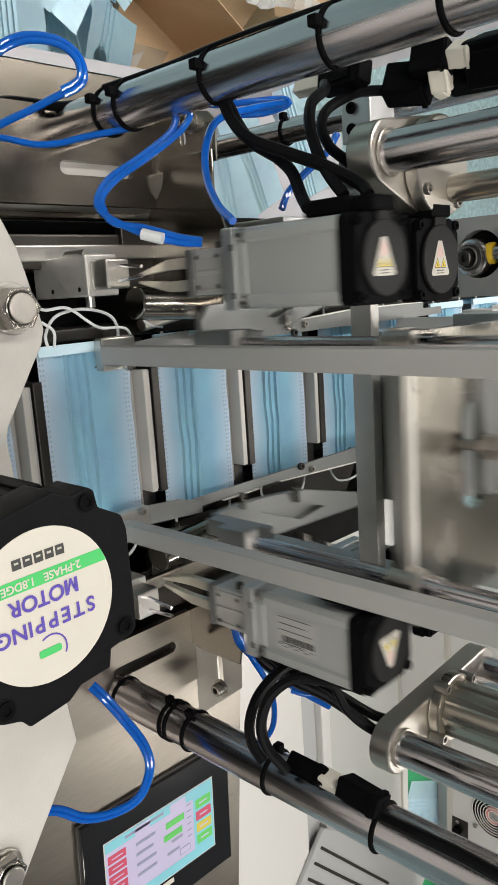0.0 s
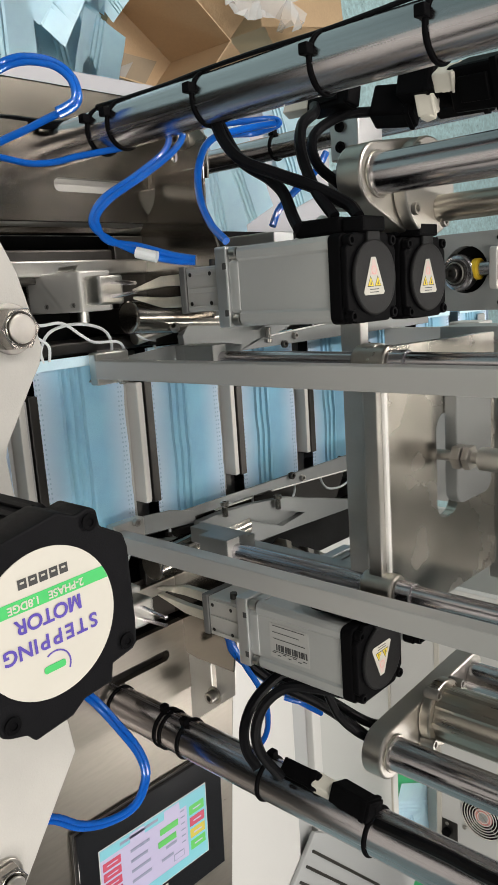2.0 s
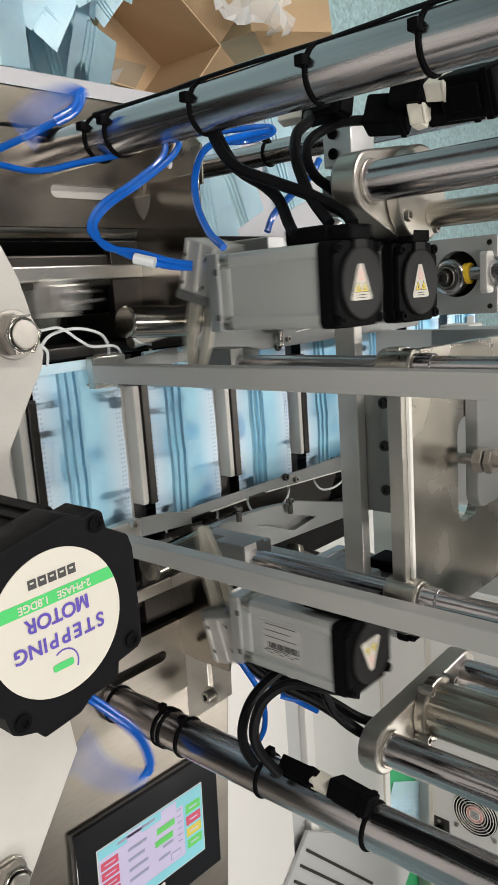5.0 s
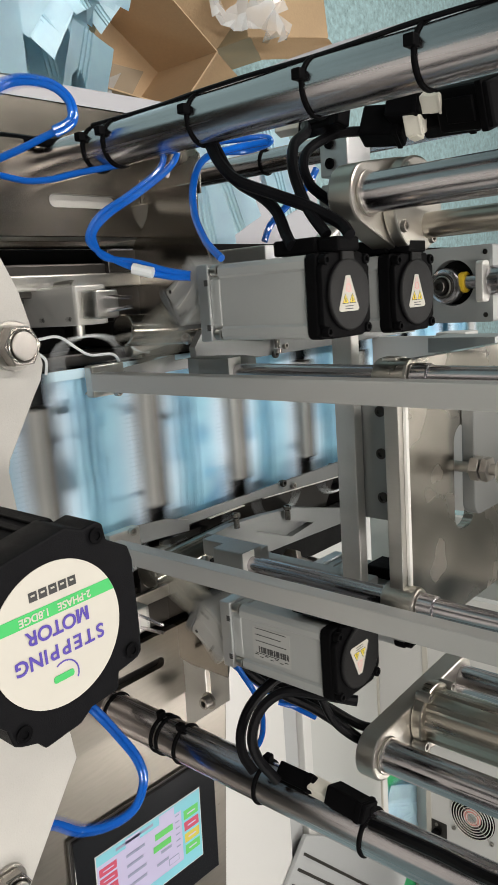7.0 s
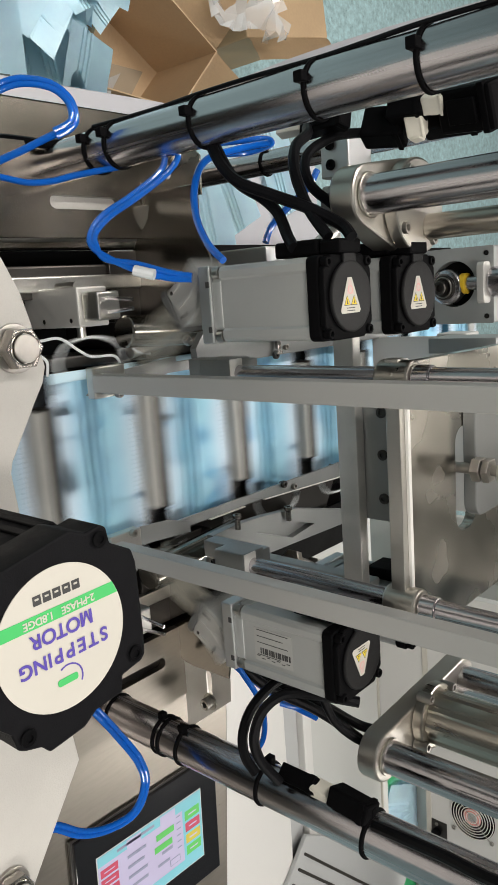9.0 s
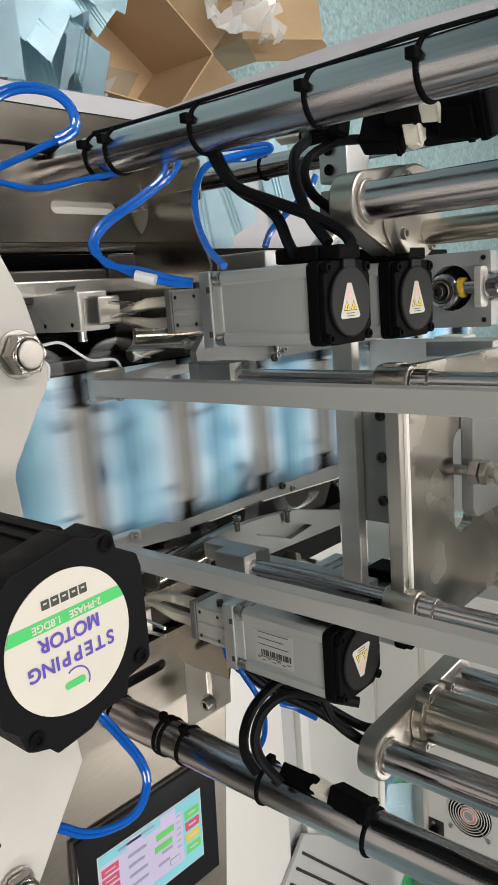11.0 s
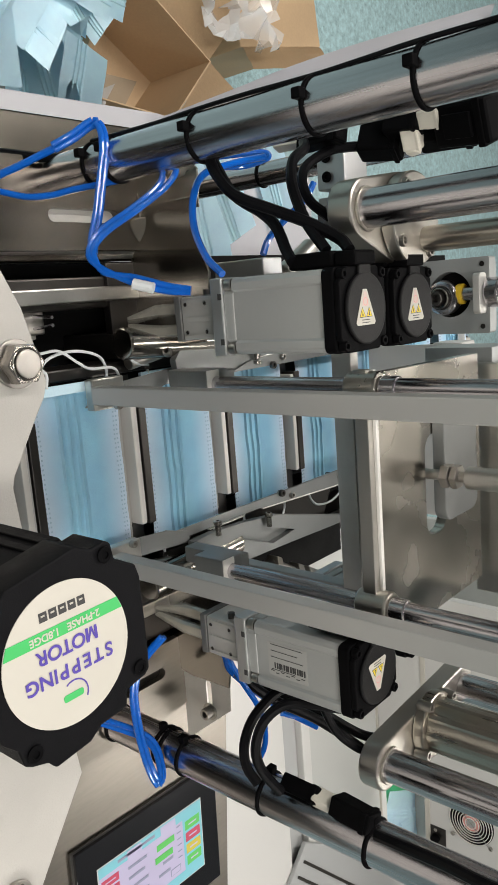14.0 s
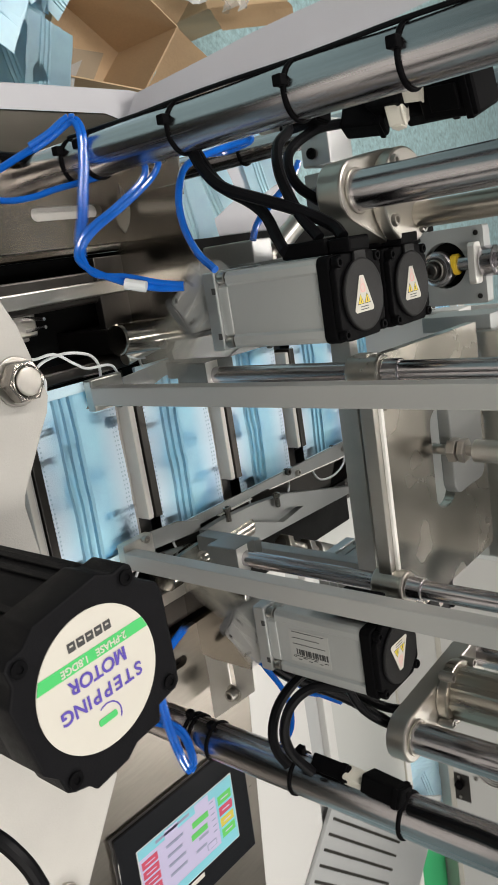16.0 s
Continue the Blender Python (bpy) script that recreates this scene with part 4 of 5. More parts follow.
for s in (-1, 1):
    b = thing("stainless_bracket", (s * 0.25, 0.545, -0.018), "thin mirror stainless bracket with slotted bolt", "bracket", "stainless brackets")
    turn = Matrix.Rotation(radians(90), 4, "X")
    pts = RPLATE if s > 0 else [(0.2705, -0.030), (0.283, -0.0093), (0.2894, -0.0036), (0.2785, 0.056), (0.270, 0.0646), (0.236, 0.063), (0.236, -0.030)]
    hole = RHOLE if s > 0 else round_rect(0.255, 0.018, 0.268, 0.026, 0.0038)
    f = (lambda p: [(-x, z) for x, z in p]) if s < 0 else (lambda p: p)
    f2 = (lambda p: [(-x, z) for x, z in p][::-1]) if s < 0 else (lambda p: p)
    # Right plate takes a paler, duller metal to carry its bright reflection.
    part("plate", bm_prism(f(pts), -0.541, -0.539, 0, m=turn, holes=[f2(hole)]), CLAMPALU if s > 0 else SATIN, b, "slotted stainless plate")
    part("bolt", bm_bolt(BOLTAT[s], (0, -1, 0), 0.0065, 0.010), BOLT, b)
    part("washer", bm_cyl(Vector(BOLTAT[s]) + Vector((0, 0.0001, 0)), Vector(BOLTAT[s]) - Vector((0, 0.0013, 0)), 0.0095, n=28), BOLT, b)
    # flared deflector reaching towards the chain
    sh = [(0.246, 0.062), (0.213, 0.061), (0.196, 0.066), (0.176, 0.074), (0.112, 0.062), (0.107, -0.0455), (0.150, -0.0445), (0.172, -0.0415), (0.188, -0.0365), (0.198, -0.0315), (0.207, -0.024), (0.214, -0.0155), (0.2215, -0.0085), (0.231, -0.005), (0.246, -0.004)]
    if s > 0:
        sh = RDEFL
    part("deflector", bm_prism(f(sh), -0.5375, -0.5350, 0.0007, m=turn), MIRROR, b, "flared mirror deflector")
    tube = thing("nozzle_tube", (s * 0.112, 0.5, 0.0), "polished short tube beside the chain", "tube", "nozzle tubes")
    part("pipe", bm_cyl((s * 0.118, 0.47, 0.018), (s * 0.110, 0.60, 0.018), 0.0150, n=36, bevel=0.002), MIRROR, tube)
    part("foot", bm_box((s * 0.114 - 0.012, 0.49, -0.10), (s * 0.114 + 0.012, 0.58, 0.004), 0.002), DARKSTEEL, tube)


# ---------- loop pullers that rise and drop ----------
def puller(s):
    x = s * 0.143
    p = thing("loop_puller", (x, 0.428, -0.04), "small air cylinder that pulls the ear loop", "air cylinder", "loop pullers")
    part("block", bm_box((x - 0.017, 0.414, -0.05), (x + 0.017, 0.446, 0.030), 0.0015), CLAMPALU, p, "bright aluminium cylinder block")
    part("head", bm_box((x - 0.012, 0.418, 0.0302), (x + 0.012, 0.442, 0.052), 0.002), BRUSHED, p)
    for dx in (-0.006, 0.006):
        part("needle", bm_cyl((x + dx, 0.43, 0.0521), (x + dx * 0.6, 0.43, 0.082), 0.0016, n=12), CHROME, p)
    part("port", bm_cyl((x - s * 0.0171, 0.424, 0.018), (x - s * 0.026, 0.424, 0.018), 0.004, n=16), BRUSHED, p)
    part("air_fitting", bm_cyl((x + s * 0.0171, 0.425, -0.01), (x + s * 0.0171, 0.425, 0.018), 0.005, n=16), BRUSHED, p)
    for dz in (-0.02, 0.02):
        part("screw", bm_bolt((x + 0.011, 0.4138, dz), (0, -1, 0), 0.002, 0.001), DARKSTEEL, p)
    return p


PULLERS = [puller(-1), puller(1)]

# ---------- near white bracket with hexagon nut and stepping motor ----------
plate = thing("white_bracket", (0.03, 0.2, 0.14), "white powder-coated bracket plate carrying the stepping motor", "bracket")
edge = [(-0.30, 0.10), (0.31, 0.10), (0.31, 0.19), (0.235, 0.238), (0.165, 0.285), (0.05, 0.27), (-0.045, 0.262), (-0.052, 0.264),
        (-0.085, 0.284), (-0.098, 0.2925), (-0.108, 0.2955), (-0.118, 0.2935), (-0.140, 0.288), (-0.155, 0.284), (-0.185, 0.270), (-0.24, 0.235)]
part("plate", bm_prism(edge, 0.140, 0.150, 0.0012), WHITEPAINT, plate)
part("arm", bm_box((-0.30, -0.25, 0.10), (0.31, 0.0998, 0.15), 0.004), WHITEPAINT, plate)
for sx in (-1, 1):
    part("post", bm_box((sx * 0.29 - 0.02, -0.24, -0.084), (sx * 0.29 + 0.02, -0.2, 0.0998), 0.003), WHITEPAINT, plate)
for nx, ny, k in ((-0.1215, 0.2745, 1.0), (0.222, 0.222, 0.85)):
    part("washer", bm_cyl((nx, ny, 0.1502), (nx, ny, 0.1525), 0.0155 * k, n=40, bevel=0.0006), BOLT, plate)
    part("nut", bm_hex((nx, ny, 0.1526), (0, 0, 1), 0.0135 * k, 0.010 * k), NUTSTEEL, plate, "bright hexagon nut")
    part("nut_rim", bm_ring((nx, ny, 0.1526 + 0.010 * k), (0, 0, 1), 0.0098 * k, 0.0007, n=36, k=8), NUTSTEEL, plate)
    part("stud", bm_cyl((nx, ny, 0.163), (nx, ny, 0.163 + 0.0022 * k), 0.0088 * k, n=32, bevel=0.001), BOLT, plate)

MC, MA = (0.0018, 0.1970), radians(12.5)
MT = Matrix.Translation((MC[0], MC[1], 0)) @ Matrix.Rotation(MA, 4, "Z")
sm = thing("stepping_motor", (MC[0], MC[1], 0.15), "black square stepping motor with round cream label", "motor")


def corner_outline(h, c):
    """A square with stepped-in corners, counter-clockwise."""
    return [(h - c, -h), (h - c + 0.003, -h + c * 0.55), (h - c * 0.45, -h + c - 0.003), (h, -h + c),
            (h, h - c), (h - c * 0.45, h - c + 0.003), (h - c + 0.003, h - c * 0.55), (h - c, h),
            (-h + c, h), (-h + c - 0.003, h - c * 0.55), (-h + c * 0.45, h - c + 0.003), (-h, h - c),
            (-h, -h + c), (-h + c * 0.45, -h + c - 0.003), (-h + c - 0.003, -h + c * 0.55), (-h + c, -h)]


part("front_flange", bm_prism(round_rect(-0.0415, -0.0415, 0.0415, 0.0415, 0.004), 0.1501, 0.160, 0.001, m=MT), STEPBLACK, sm)
part("laminated_body", bm_prism(corner_outline(0.0405, 0.013), 0.1602, 0.262, 0.0008, m=MT), STEPBLACK, sm, "black laminated motor body")
for ry in (-0.021, -0.0125, 0.0125, 0.021):
    rib = bm_box((-0.0420, ry - 0.0022, 0.163), (-0.0404, ry + 0.0022, 0.2615), 0.0005)
    rib.transform(MT)
    part("body_rib", rib, STEPBLACK, sm)
turned = [(0.0372, 0.0384), (0.0257, 0.0415), (-0.0108, 0.0490), (-0.0180, 0.0485), (-0.0272, 0.0380), (-0.0355, 0.0385),
          (-0.0385, 0.0355), (-0.0385, 0.0270), (-0.0440, 0.0190), (-0.0440, -0.0190), (-0.0385, -0.0270), (-0.0385, -0.0355),
          (-0.0355, -0.0385), (-0.0270, -0.0385), (-0.0190, -0.0440), (0.0190, -0.0440), (0.0270, -0.0385), (0.0360, -0.0380),
          (0.0385, -0.0350), (0.0425, -0.0275), (0.0475, -0.0250), (0.0490, -0.0050), (0.0455, 0.0030), (0.0472, 0.0192), (0.0392, 0.0225), (0.0392, 0.0350)]
part("rear_cover", bm_prism(turned, 0.2622, 0.287, 0.0012, m=MT), STEPBLACK, sm, "black cast rear cover")
for qx in (-1, 1):
    for qy in (-1, 1):
        q = MT @ Vector((qx * 0.0325, qy * 0.0325, 0.2868))
        part("screw", bm_bolt(q, (0, 0, 1), 0.0040, 0.0018), BLACK, sm, "dark socket screw")
part("round_label", bm_prism(circle(0, 0, 0.0345, 72), 0.2871, 0.2875, m=Matrix.Translation((0.0025, 0.1962, 0))), LABELWHITE, sm, "round cream paper label")
LT = Matrix.Translation((0.0025, 0.1962, 0.2876)) @ Matrix.Rotation(radians(-88), 4, "Z")
band = [(-0.0305, -0.0160), (0.0305, -0.0160), (0.0328, -0.0100), (-0.0328, -0.0100)]
part("green_band", bm_prism(band, 0, 0.0002, m=LT), GREEN, sm, "green printed band")
words("model_line", "2-PHASE   1.8DGE", 0.0050, LT @ Matrix.Translation((0, -0.0130, 0.0004)), LABELWHITE, sm)
lettered("title_letter", "STEPPING", 0.0096, 0.0500, LT @ Matrix.Translation((0, 0.0070, 0.0003)), PURPLE, sm)
lettered("title_letter", "MOTOR", 0.0096, 0.0345, LT @ Matrix.Translation((0, -0.0043, 0.0003)), PURPLE, sm)
for k in range(5):
    x0 = -0.0125 + k * 0.0052
    part("print_block", bm_prism([(x0, -0.0245), (x0 + 0.0042, -0.0245), (x0 + 0.0042, -0.0200), (x0, -0.0200)], 0, 0.0002, m=LT,
                                 holes=[[(x0 + 0.001, -0.0232), (x0 + 0.001, -0.0222), (x0 + 0.0032, -0.0222), (x0 + 0.0032, -0.0232)]]), INK, sm)
arc = [(0.0075 * math.cos(a), 0.0205 + 0.0075 * math.sin(a)) for a in [radians(150 + 14 * k) for k in range(12)]]
arc += [(0.0068 * math.cos(a), 0.0205 + 0.0068 * math.sin(a)) for a in [radians(150 + 14 * k) for k in range(11, -1, -1)]]
part("mark_arc", bm_prism(arc, 0, 0.0002, m=LT), PURPLE, sm)
part("mark_bar", bm_prism(round_rect(-0.0045, 0.0188, 0.0065, 0.0222, 0.0012), 0.0, 0.0003, m=LT), GREEN, sm)

# ---------- touch panel on the deck ----------
HT = Matrix.Translation((0.4288, 0.518, -0.0879)) @ Matrix.Rotation(radians(-2), 4, "Z")
hmi = thing("touch_panel", (0.52, 0.516, -0.0879), "black framed touch panel with a lit colour screen", "touch panel")


def hmi_box(name, x0, y0, x1, y1, z0, z1, material, label="", bevel=0.0):
    if z1 > 0.0081:
        x0, x1 = (0.0335 + (x - 0.020) * 0.868 for x in (x0, x1))
        y0, y1 = (-0.0785 + (y + 0.079) * 0.942 for y in (y0, y1))
    bm = bm_box((x0, y0, z0), (x1, y1, z1), bevel)
    bm.transform(HT)
    return part(name, bm, material, hmi, label)


hmi_box("bezel", 0.0, -0.106, 0.160, 0.112, 0.0002, 0.008, SCREENGLASS, "black gloss bezel", 0.0015)
hmi_box("trim_edge", -0.003, -0.109, 0.163, 0.115, 0.0001, 0.004, DARKSTEEL, "", 0.001)
hmi_box("screen_rim", 0.0185, -0.0805, 0.1275, 0.0935, 0.00805, 0.00822, PALEGREY, "thin pale rim line")
hmi_box("screen", 0.020, -0.079, 0.126, 0.092, 0.00823, 0.0084, SCREEN, "lit pale screen")
hmi_box("title_bar", 0.020, -0.079, 0.034, 0.092, 0.0085, 0.0087, SCYAN, "cyan title bar")
hmi_box("status_bar", 0.112, -0.079, 0.126, 0.092, 0.0085, 0.0087, SCYAN)
hmi_box("side_bar", 0.034, 0.058, 0.112, 0.092, 0.0085, 0.0087, SCYAN)
for k, mm in enumerate((SGREEN, SRED, SYELLOW, SGREEN)):
    hmi_box("button", 0.039 + k * 0.018, 0.062, 0.053 + k * 0.018, 0.088, 0.0088, 0.0090, mm, "lit screen button")
for k, mm in enumerate((SRED, SRED, SRED, SRED, SBLUE)):
    hmi_box("button", 0.040 + k * 0.0145, -0.076, 0.051 + k * 0.0145, -0.050, 0.0085, 0.0090, mm, "lit screen button")
for bx, by in ((0.045, 0.012), (0.062, 0.008)):
    hmi_box("indicator", bx, by, bx + 0.009, by + 0.030, 0.0085, 0.0090, SGREEN, "green lit indicator")
for bx, by, w in ((0.045, -0.035, 0.03), (0.060, -0.035, 0.026), (0.075, -0.035, 0.03), (0.090, -0.035, 0.03), (0.090, 0.012, 0.02), (0.025, -0.05, 0.06), (0.075, 0.02, 0.018)):
    hmi_box("print_line", bx, by, bx + 0.004, by + w, 0.0085, 0.0089, SINK)
for k in range(6):
    hmi_box("print_line", 0.0375 + k * 0.0095, 0.047, 0.0390 + k * 0.0095, 0.054, 0.0085, 0.0089, SINK)
for k in range(5):
    hmi_box("button_text", 0.0445 + k * 0.0145, -0.071, 0.0460 + k * 0.0145, -0.055, 0.0091, 0.0092, SCREEN)
for k in range(4):
    hmi_box("button_text", 0.045 + k * 0.018, 0.068, 0.047 + k * 0.018, 0.082, 0.0091, 0.0092, SCREEN)
hmi_box("page_tab", 0.022, 0.020, 0.034, 0.046, 0.0088, 0.0089, SCREEN, "pale page tab")
hmi_box("page_tab", 0.022, -0.035, 0.034, -0.012, 0.0088, 0.0089, SCREEN, "pale page tab")
hmi_box("value_field", 0.096, 0.032, 0.106, 0.050, 0.0085, 0.0088, SINK, "outlined value field")
hmi_box("value_field", 0.0970, 0.0332, 0.105, 0.0488, 0.0089, 0.0090, SCREEN)
hmi_box("print_line", 0.131, -0.02, 0.138, 0.02, 0.0081, 0.0083, LABELWHITE, "maker's mark as a pale bar")

# ---------- hoses and cables (still) ----------


def connector(name, a, b, w, material, label):
    """A plug housing lying between two points."""
    a, b = Vector(a), Vector(b)
    n = (b - a).length
    bm = bm_box((-w, -w * 0.8, 0), (w, w * 0.8, n), w * 0.18)
    bm_box((-w * 0.55, -w * 0.98, n * 0.25), (w * 0.55, -w * 0.8, n * 0.75), w * 0.05, bm=bm)
    bm_box((-w * 1.08, -w * 0.86, n * 0.80), (w * 1.08, w * 0.86, n * 0.92), w * 0.06, bm=bm)
    bm.transform(Matrix.Translation(a) @ (b - a).to_track_quat("Z", "Y").to_matrix().to_4x4())
    return solid(name, bm, material, label, "connector")


cable("motor_cable", [(-0.2620, 0.4485, 0.1613), (-0.2547, 0.4430, 0.1693), (-0.2367, 0.4391, 0.1822), (-0.2220, 0.4389, 0.1983), (-0.2103, 0.4466, 0.2225), (-0.1989, 0.4547, 0.2470), (-0.1857, 0.4602, 0.2691), (-0.1769, 0.4563, 0.2794)],
      0.0042, CABLE, "black motor cable curving to the plug socket", "cable")
cable("motor_cable", [(-0.2578, 0.4542, 0.1613), (-0.2273, 0.4526, 0.1822), (-0.2105, 0.4566, 0.2055), (-0.1985, 0.4542, 0.2200), (-0.1818, 0.4482, 0.2320), (-0.1730, 0.4421, 0.2415)],
      0.0042, CABLE, "black motor cable curving to the plug socket", "cable")
cable("motor_cable", [(-0.2627, 0.5061, 0.2106), (-0.2555, 0.4948, 0.2185), (-0.2447, 0.4774, 0.2205), (-0.2246, 0.4640, 0.2296), (-0.1979, 0.4556, 0.2463), (-0.1783, 0.4505, 0.2647)],
      0.004, CABLE, "black motor cable curving to the plug socket", "cable")
cable("motor_cable", [(-0.2598, 0.5562, 0.2372), (-0.2590, 0.5386, 0.2279), (-0.2562, 0.5235, 0.2219), (-0.2455, 0.5044, 0.2138), (-0.2327, 0.4939, 0.2159), (-0.2171, 0.4893, 0.2255), (-0.2040, 0.4908, 0.2412)],
      0.0038, CABLE, "black motor cable curving to the plug socket", "cable")
cable("air_hose", [(-0.2612, 0.5175, 0.1625), (-0.2553, 0.4883, 0.1532), (-0.2460, 0.4607, 0.1465), (-0.2252, 0.4412, 0.1524), (-0.2022, 0.4273, 0.1651), (-0.1818, 0.4184, 0.1828), (-0.1683, 0.4128, 0.2022)],
      0.0028, HOSE, "blue air hose arching behind the motor", "air hose")
cable("air_hose", [(-0.2706, 0.4740, 0.0955), (-0.2659, 0.4915, 0.1166), (-0.2666, 0.5101, 0.1373), (-0.2667, 0.5255, 0.1546), (-0.2619, 0.5270, 0.1577), (-0.2569, 0.5144, 0.1449), (-0.2569, 0.5021, 0.1311)],
      0.0026, HOSE, "blue air hose looped on the column", "air hose")
cable("air_hose", [(-0.2445, 0.5820, 0.1634), (-0.2299, 0.5715, 0.1597), (-0.2115, 0.5526, 0.1476), (-0.1983, 0.5406, 0.1417), (-0.1861, 0.5333, 0.1409)],
      0.003, HOSE, "blue air hose running down to the rear", "air hose")
cable("air_hose", [(-0.2609, 0.4481, 0.1151), (-0.2520, 0.4461, 0.1179), (-0.2401, 0.4396, 0.1163), (-0.2243, 0.4213, 0.1025), (-0.2108, 0.4031, 0.0883), (-0.1985, 0.3939, 0.0839), (-0.1890, 0.3914, 0.0861), (-0.1795, 0.3961, 0.0965), (-0.1675, 0.4086, 0.1163), (-0.1603, 0.4219, 0.1357), (-0.1580, 0.4324, 0.1505)],
      0.0026, HOSE, "blue air hose bending to the clamp", "air hose")
cable("air_hose", [(-0.2602, 0.4545, 0.1225), (-0.2512, 0.4525, 0.1253), (-0.2396, 0.4436, 0.1209), (-0.2239, 0.4252, 0.1071), (-0.2103, 0.4071, 0.0929), (-0.1983, 0.3963, 0.0866), (-0.1888, 0.3938, 0.0888), (-0.1777, 0.3958, 0.0966), (-0.1722, 0.4095, 0.1160), (-0.1644, 0.4227, 0.1354), (-0.1603, 0.4328, 0.1504)],
      0.0026, HOSE, "blue air hose bending to the clamp", "air hose")
cable("air_hose", [(-0.2533, 0.3608, -0.0117), (-0.2504, 0.3730, 0.0010), (-0.2445, 0.3877, 0.0174), (-0.2445, 0.4021, 0.0317), (-0.2475, 0.4137, 0.0425), (-0.2500, 0.4280, 0.0580), (-0.2520, 0.4400, 0.0720)],
      0.0026, HOSE, "blue air hose at the column foot", "air hose")
cable("air_hose", [(-0.2533, 0.3581, -0.0070), (-0.2615, 0.3710, 0.0070), (-0.2679, 0.3835, 0.0212), (-0.2744, 0.3945, 0.0336), (-0.2786, 0.4020, 0.0427)],
      0.003, HOSE, "blue air hose tied to the column", "air hose")
cable("power_cable", [(-0.2884, 0.3891, -0.0514), (-0.2889, 0.4021, -0.0369), (-0.2856, 0.4143, -0.0222), (-0.2810, 0.4295, -0.0037), (-0.2824, 0.4427, 0.0107)],
      0.004, CABLE, "black cable lying behind the column foot", "cable")
cable("signal_cable", [(-0.268 + 0.0186 * math.cos(3.45), 0.441 + 0.0186 * math.sin(3.45) - 0.002 * math.sin(z * 40), z) for z in (0.05, 0.09, 0.13, 0.17, 0.22, 0.27, 0.31, 0.35, 0.42)],
      0.0016, CABLE, "thin black cable tied along the column", "cable")
cable("air_hose", [(0.1350, 0.4458, 0.1362), (0.1595, 0.4536, 0.1390), (0.1803, 0.4627, 0.1421), (0.2051, 0.4731, 0.1479), (0.2299, 0.4793, 0.1490), (0.2541, 0.4803, 0.1441), (0.2720, 0.4755, 0.1308), (0.2791, 0.4667, 0.1098)],
      0.0026, HOSE, "blue air hose hanging from the clamp", "air hose")
cable("air_hose", [(0.1656, 0.4721, 0.1134), (0.1865, 0.4816, 0.1110), (0.2168, 0.5039, 0.1258), (0.2427, 0.5277, 0.1410), (0.2630, 0.5499, 0.1528)],
      0.003, HOSE, "blue air hose along the cable bundle", "air hose")
cable("air_hose", [(0.2311, 0.5088, 0.1431), (0.2354, 0.5192, 0.1561), (0.2288, 0.5310, 0.1675), (0.2176, 0.5297, 0.1627)],
      0.0026, HOSE, "blue air hose looped beside the cables", "air hose")
cable("motor_cable", [(0.1634, 0.4691, 0.2168), (0.1634, 0.4562, 0.2034), (0.1661, 0.4461, 0.1941), (0.1837, 0.4300, 0.1825), (0.2034, 0.4203, 0.1786), (0.2210, 0.4172, 0.1815), (0.2351, 0.4199, 0.1899)],
      0.0042, CABLE, "black motor cable hanging in a loop to its plug", "cable")
cable("motor_cable", [(0.1713, 0.4661, 0.2617), (0.1656, 0.4491, 0.2371), (0.1637, 0.4339, 0.2155), (0.1763, 0.4216, 0.2015), (0.1977, 0.4146, 0.1960), (0.2170, 0.4157, 0.1992), (0.2373, 0.4242, 0.2108)],
      0.0042, CABLE, "black motor cable hanging in a loop to its plug", "cable")
cable("motor_cable", [(0.1987, 0.4919, 0.2068), (0.2184, 0.4952, 0.2162), (0.2324, 0.5031, 0.2291), (0.2396, 0.5113, 0.2405)],
      0.0036, CABLE, "black cable running to the lug", "cable")
cable("motor_cable", [(0.1814, 0.4759, 0.1222), (0.2063, 0.4915, 0.1471), (0.2278, 0.5146, 0.1794), (0.2491, 0.5309, 0.2040), (0.2657, 0.5413, 0.2206)],
      0.0045, CABLE, "black cable in the rear bundle", "cable")
cable("motor_cable", [(0.1879, 0.4895, 0.1165), (0.2100, 0.5051, 0.1424), (0.2298, 0.5280, 0.1760), (0.2512, 0.5471, 0.2056), (0.2575, 0.5621, 0.2263)],
      0.0045, CABLE, "black cable in the rear bundle", "cable")
cable("power_cable", [(0.2348, 0.4222, 0.2999), (0.2282, 0.4160, 0.3274), (0.2241, 0.4126, 0.3588), (0.2205, 0.4074, 0.3884), (0.2121, 0.3994, 0.4133)],
      0.0042, CABLE, "black cable tied along the column", "cable")
cable("power_cable", [(0.0662, 0.1460, 0.2469), (0.0739, 0.1500, 0.2542), (0.0842, 0.1532, 0.2616), (0.0953, 0.1545, 0.2671)],
      0.004, CABLE, "black cable bundle crossing the white bracket", "cable")
cable("hose_sleeve", [(-0.1677, 0.4031, 0.1194), (-0.1654, 0.4071, 0.1261), (-0.1632, 0.4111, 0.1327)],
      0.0042, MASKWHITE, "white sleeve round the paired hoses", "hose sleeve")
connector("cable_connector", (0.2401, 0.4398, 0.2030), (0.2405, 0.4394, 0.2395), 0.0085, BLACK, "black cable connector tied to the column")
connector("connector_sleeve", (0.2381, 0.4371, 0.2348), (0.2403, 0.4378, 0.2546), 0.0065, NATURAL, "natural nylon connector sleeve")
connector("cable_connector", (0.2368, 0.4379, 0.2537), (0.2396, 0.4369, 0.2887), 0.0095, BLACK, "black cable connector tied to the column")
connector("cable_connector", (-0.2675, 0.5226, 0.1971), (-0.2685, 0.5182, 0.2379), 0.0085, BLACK, "black cable connector tied to the column")
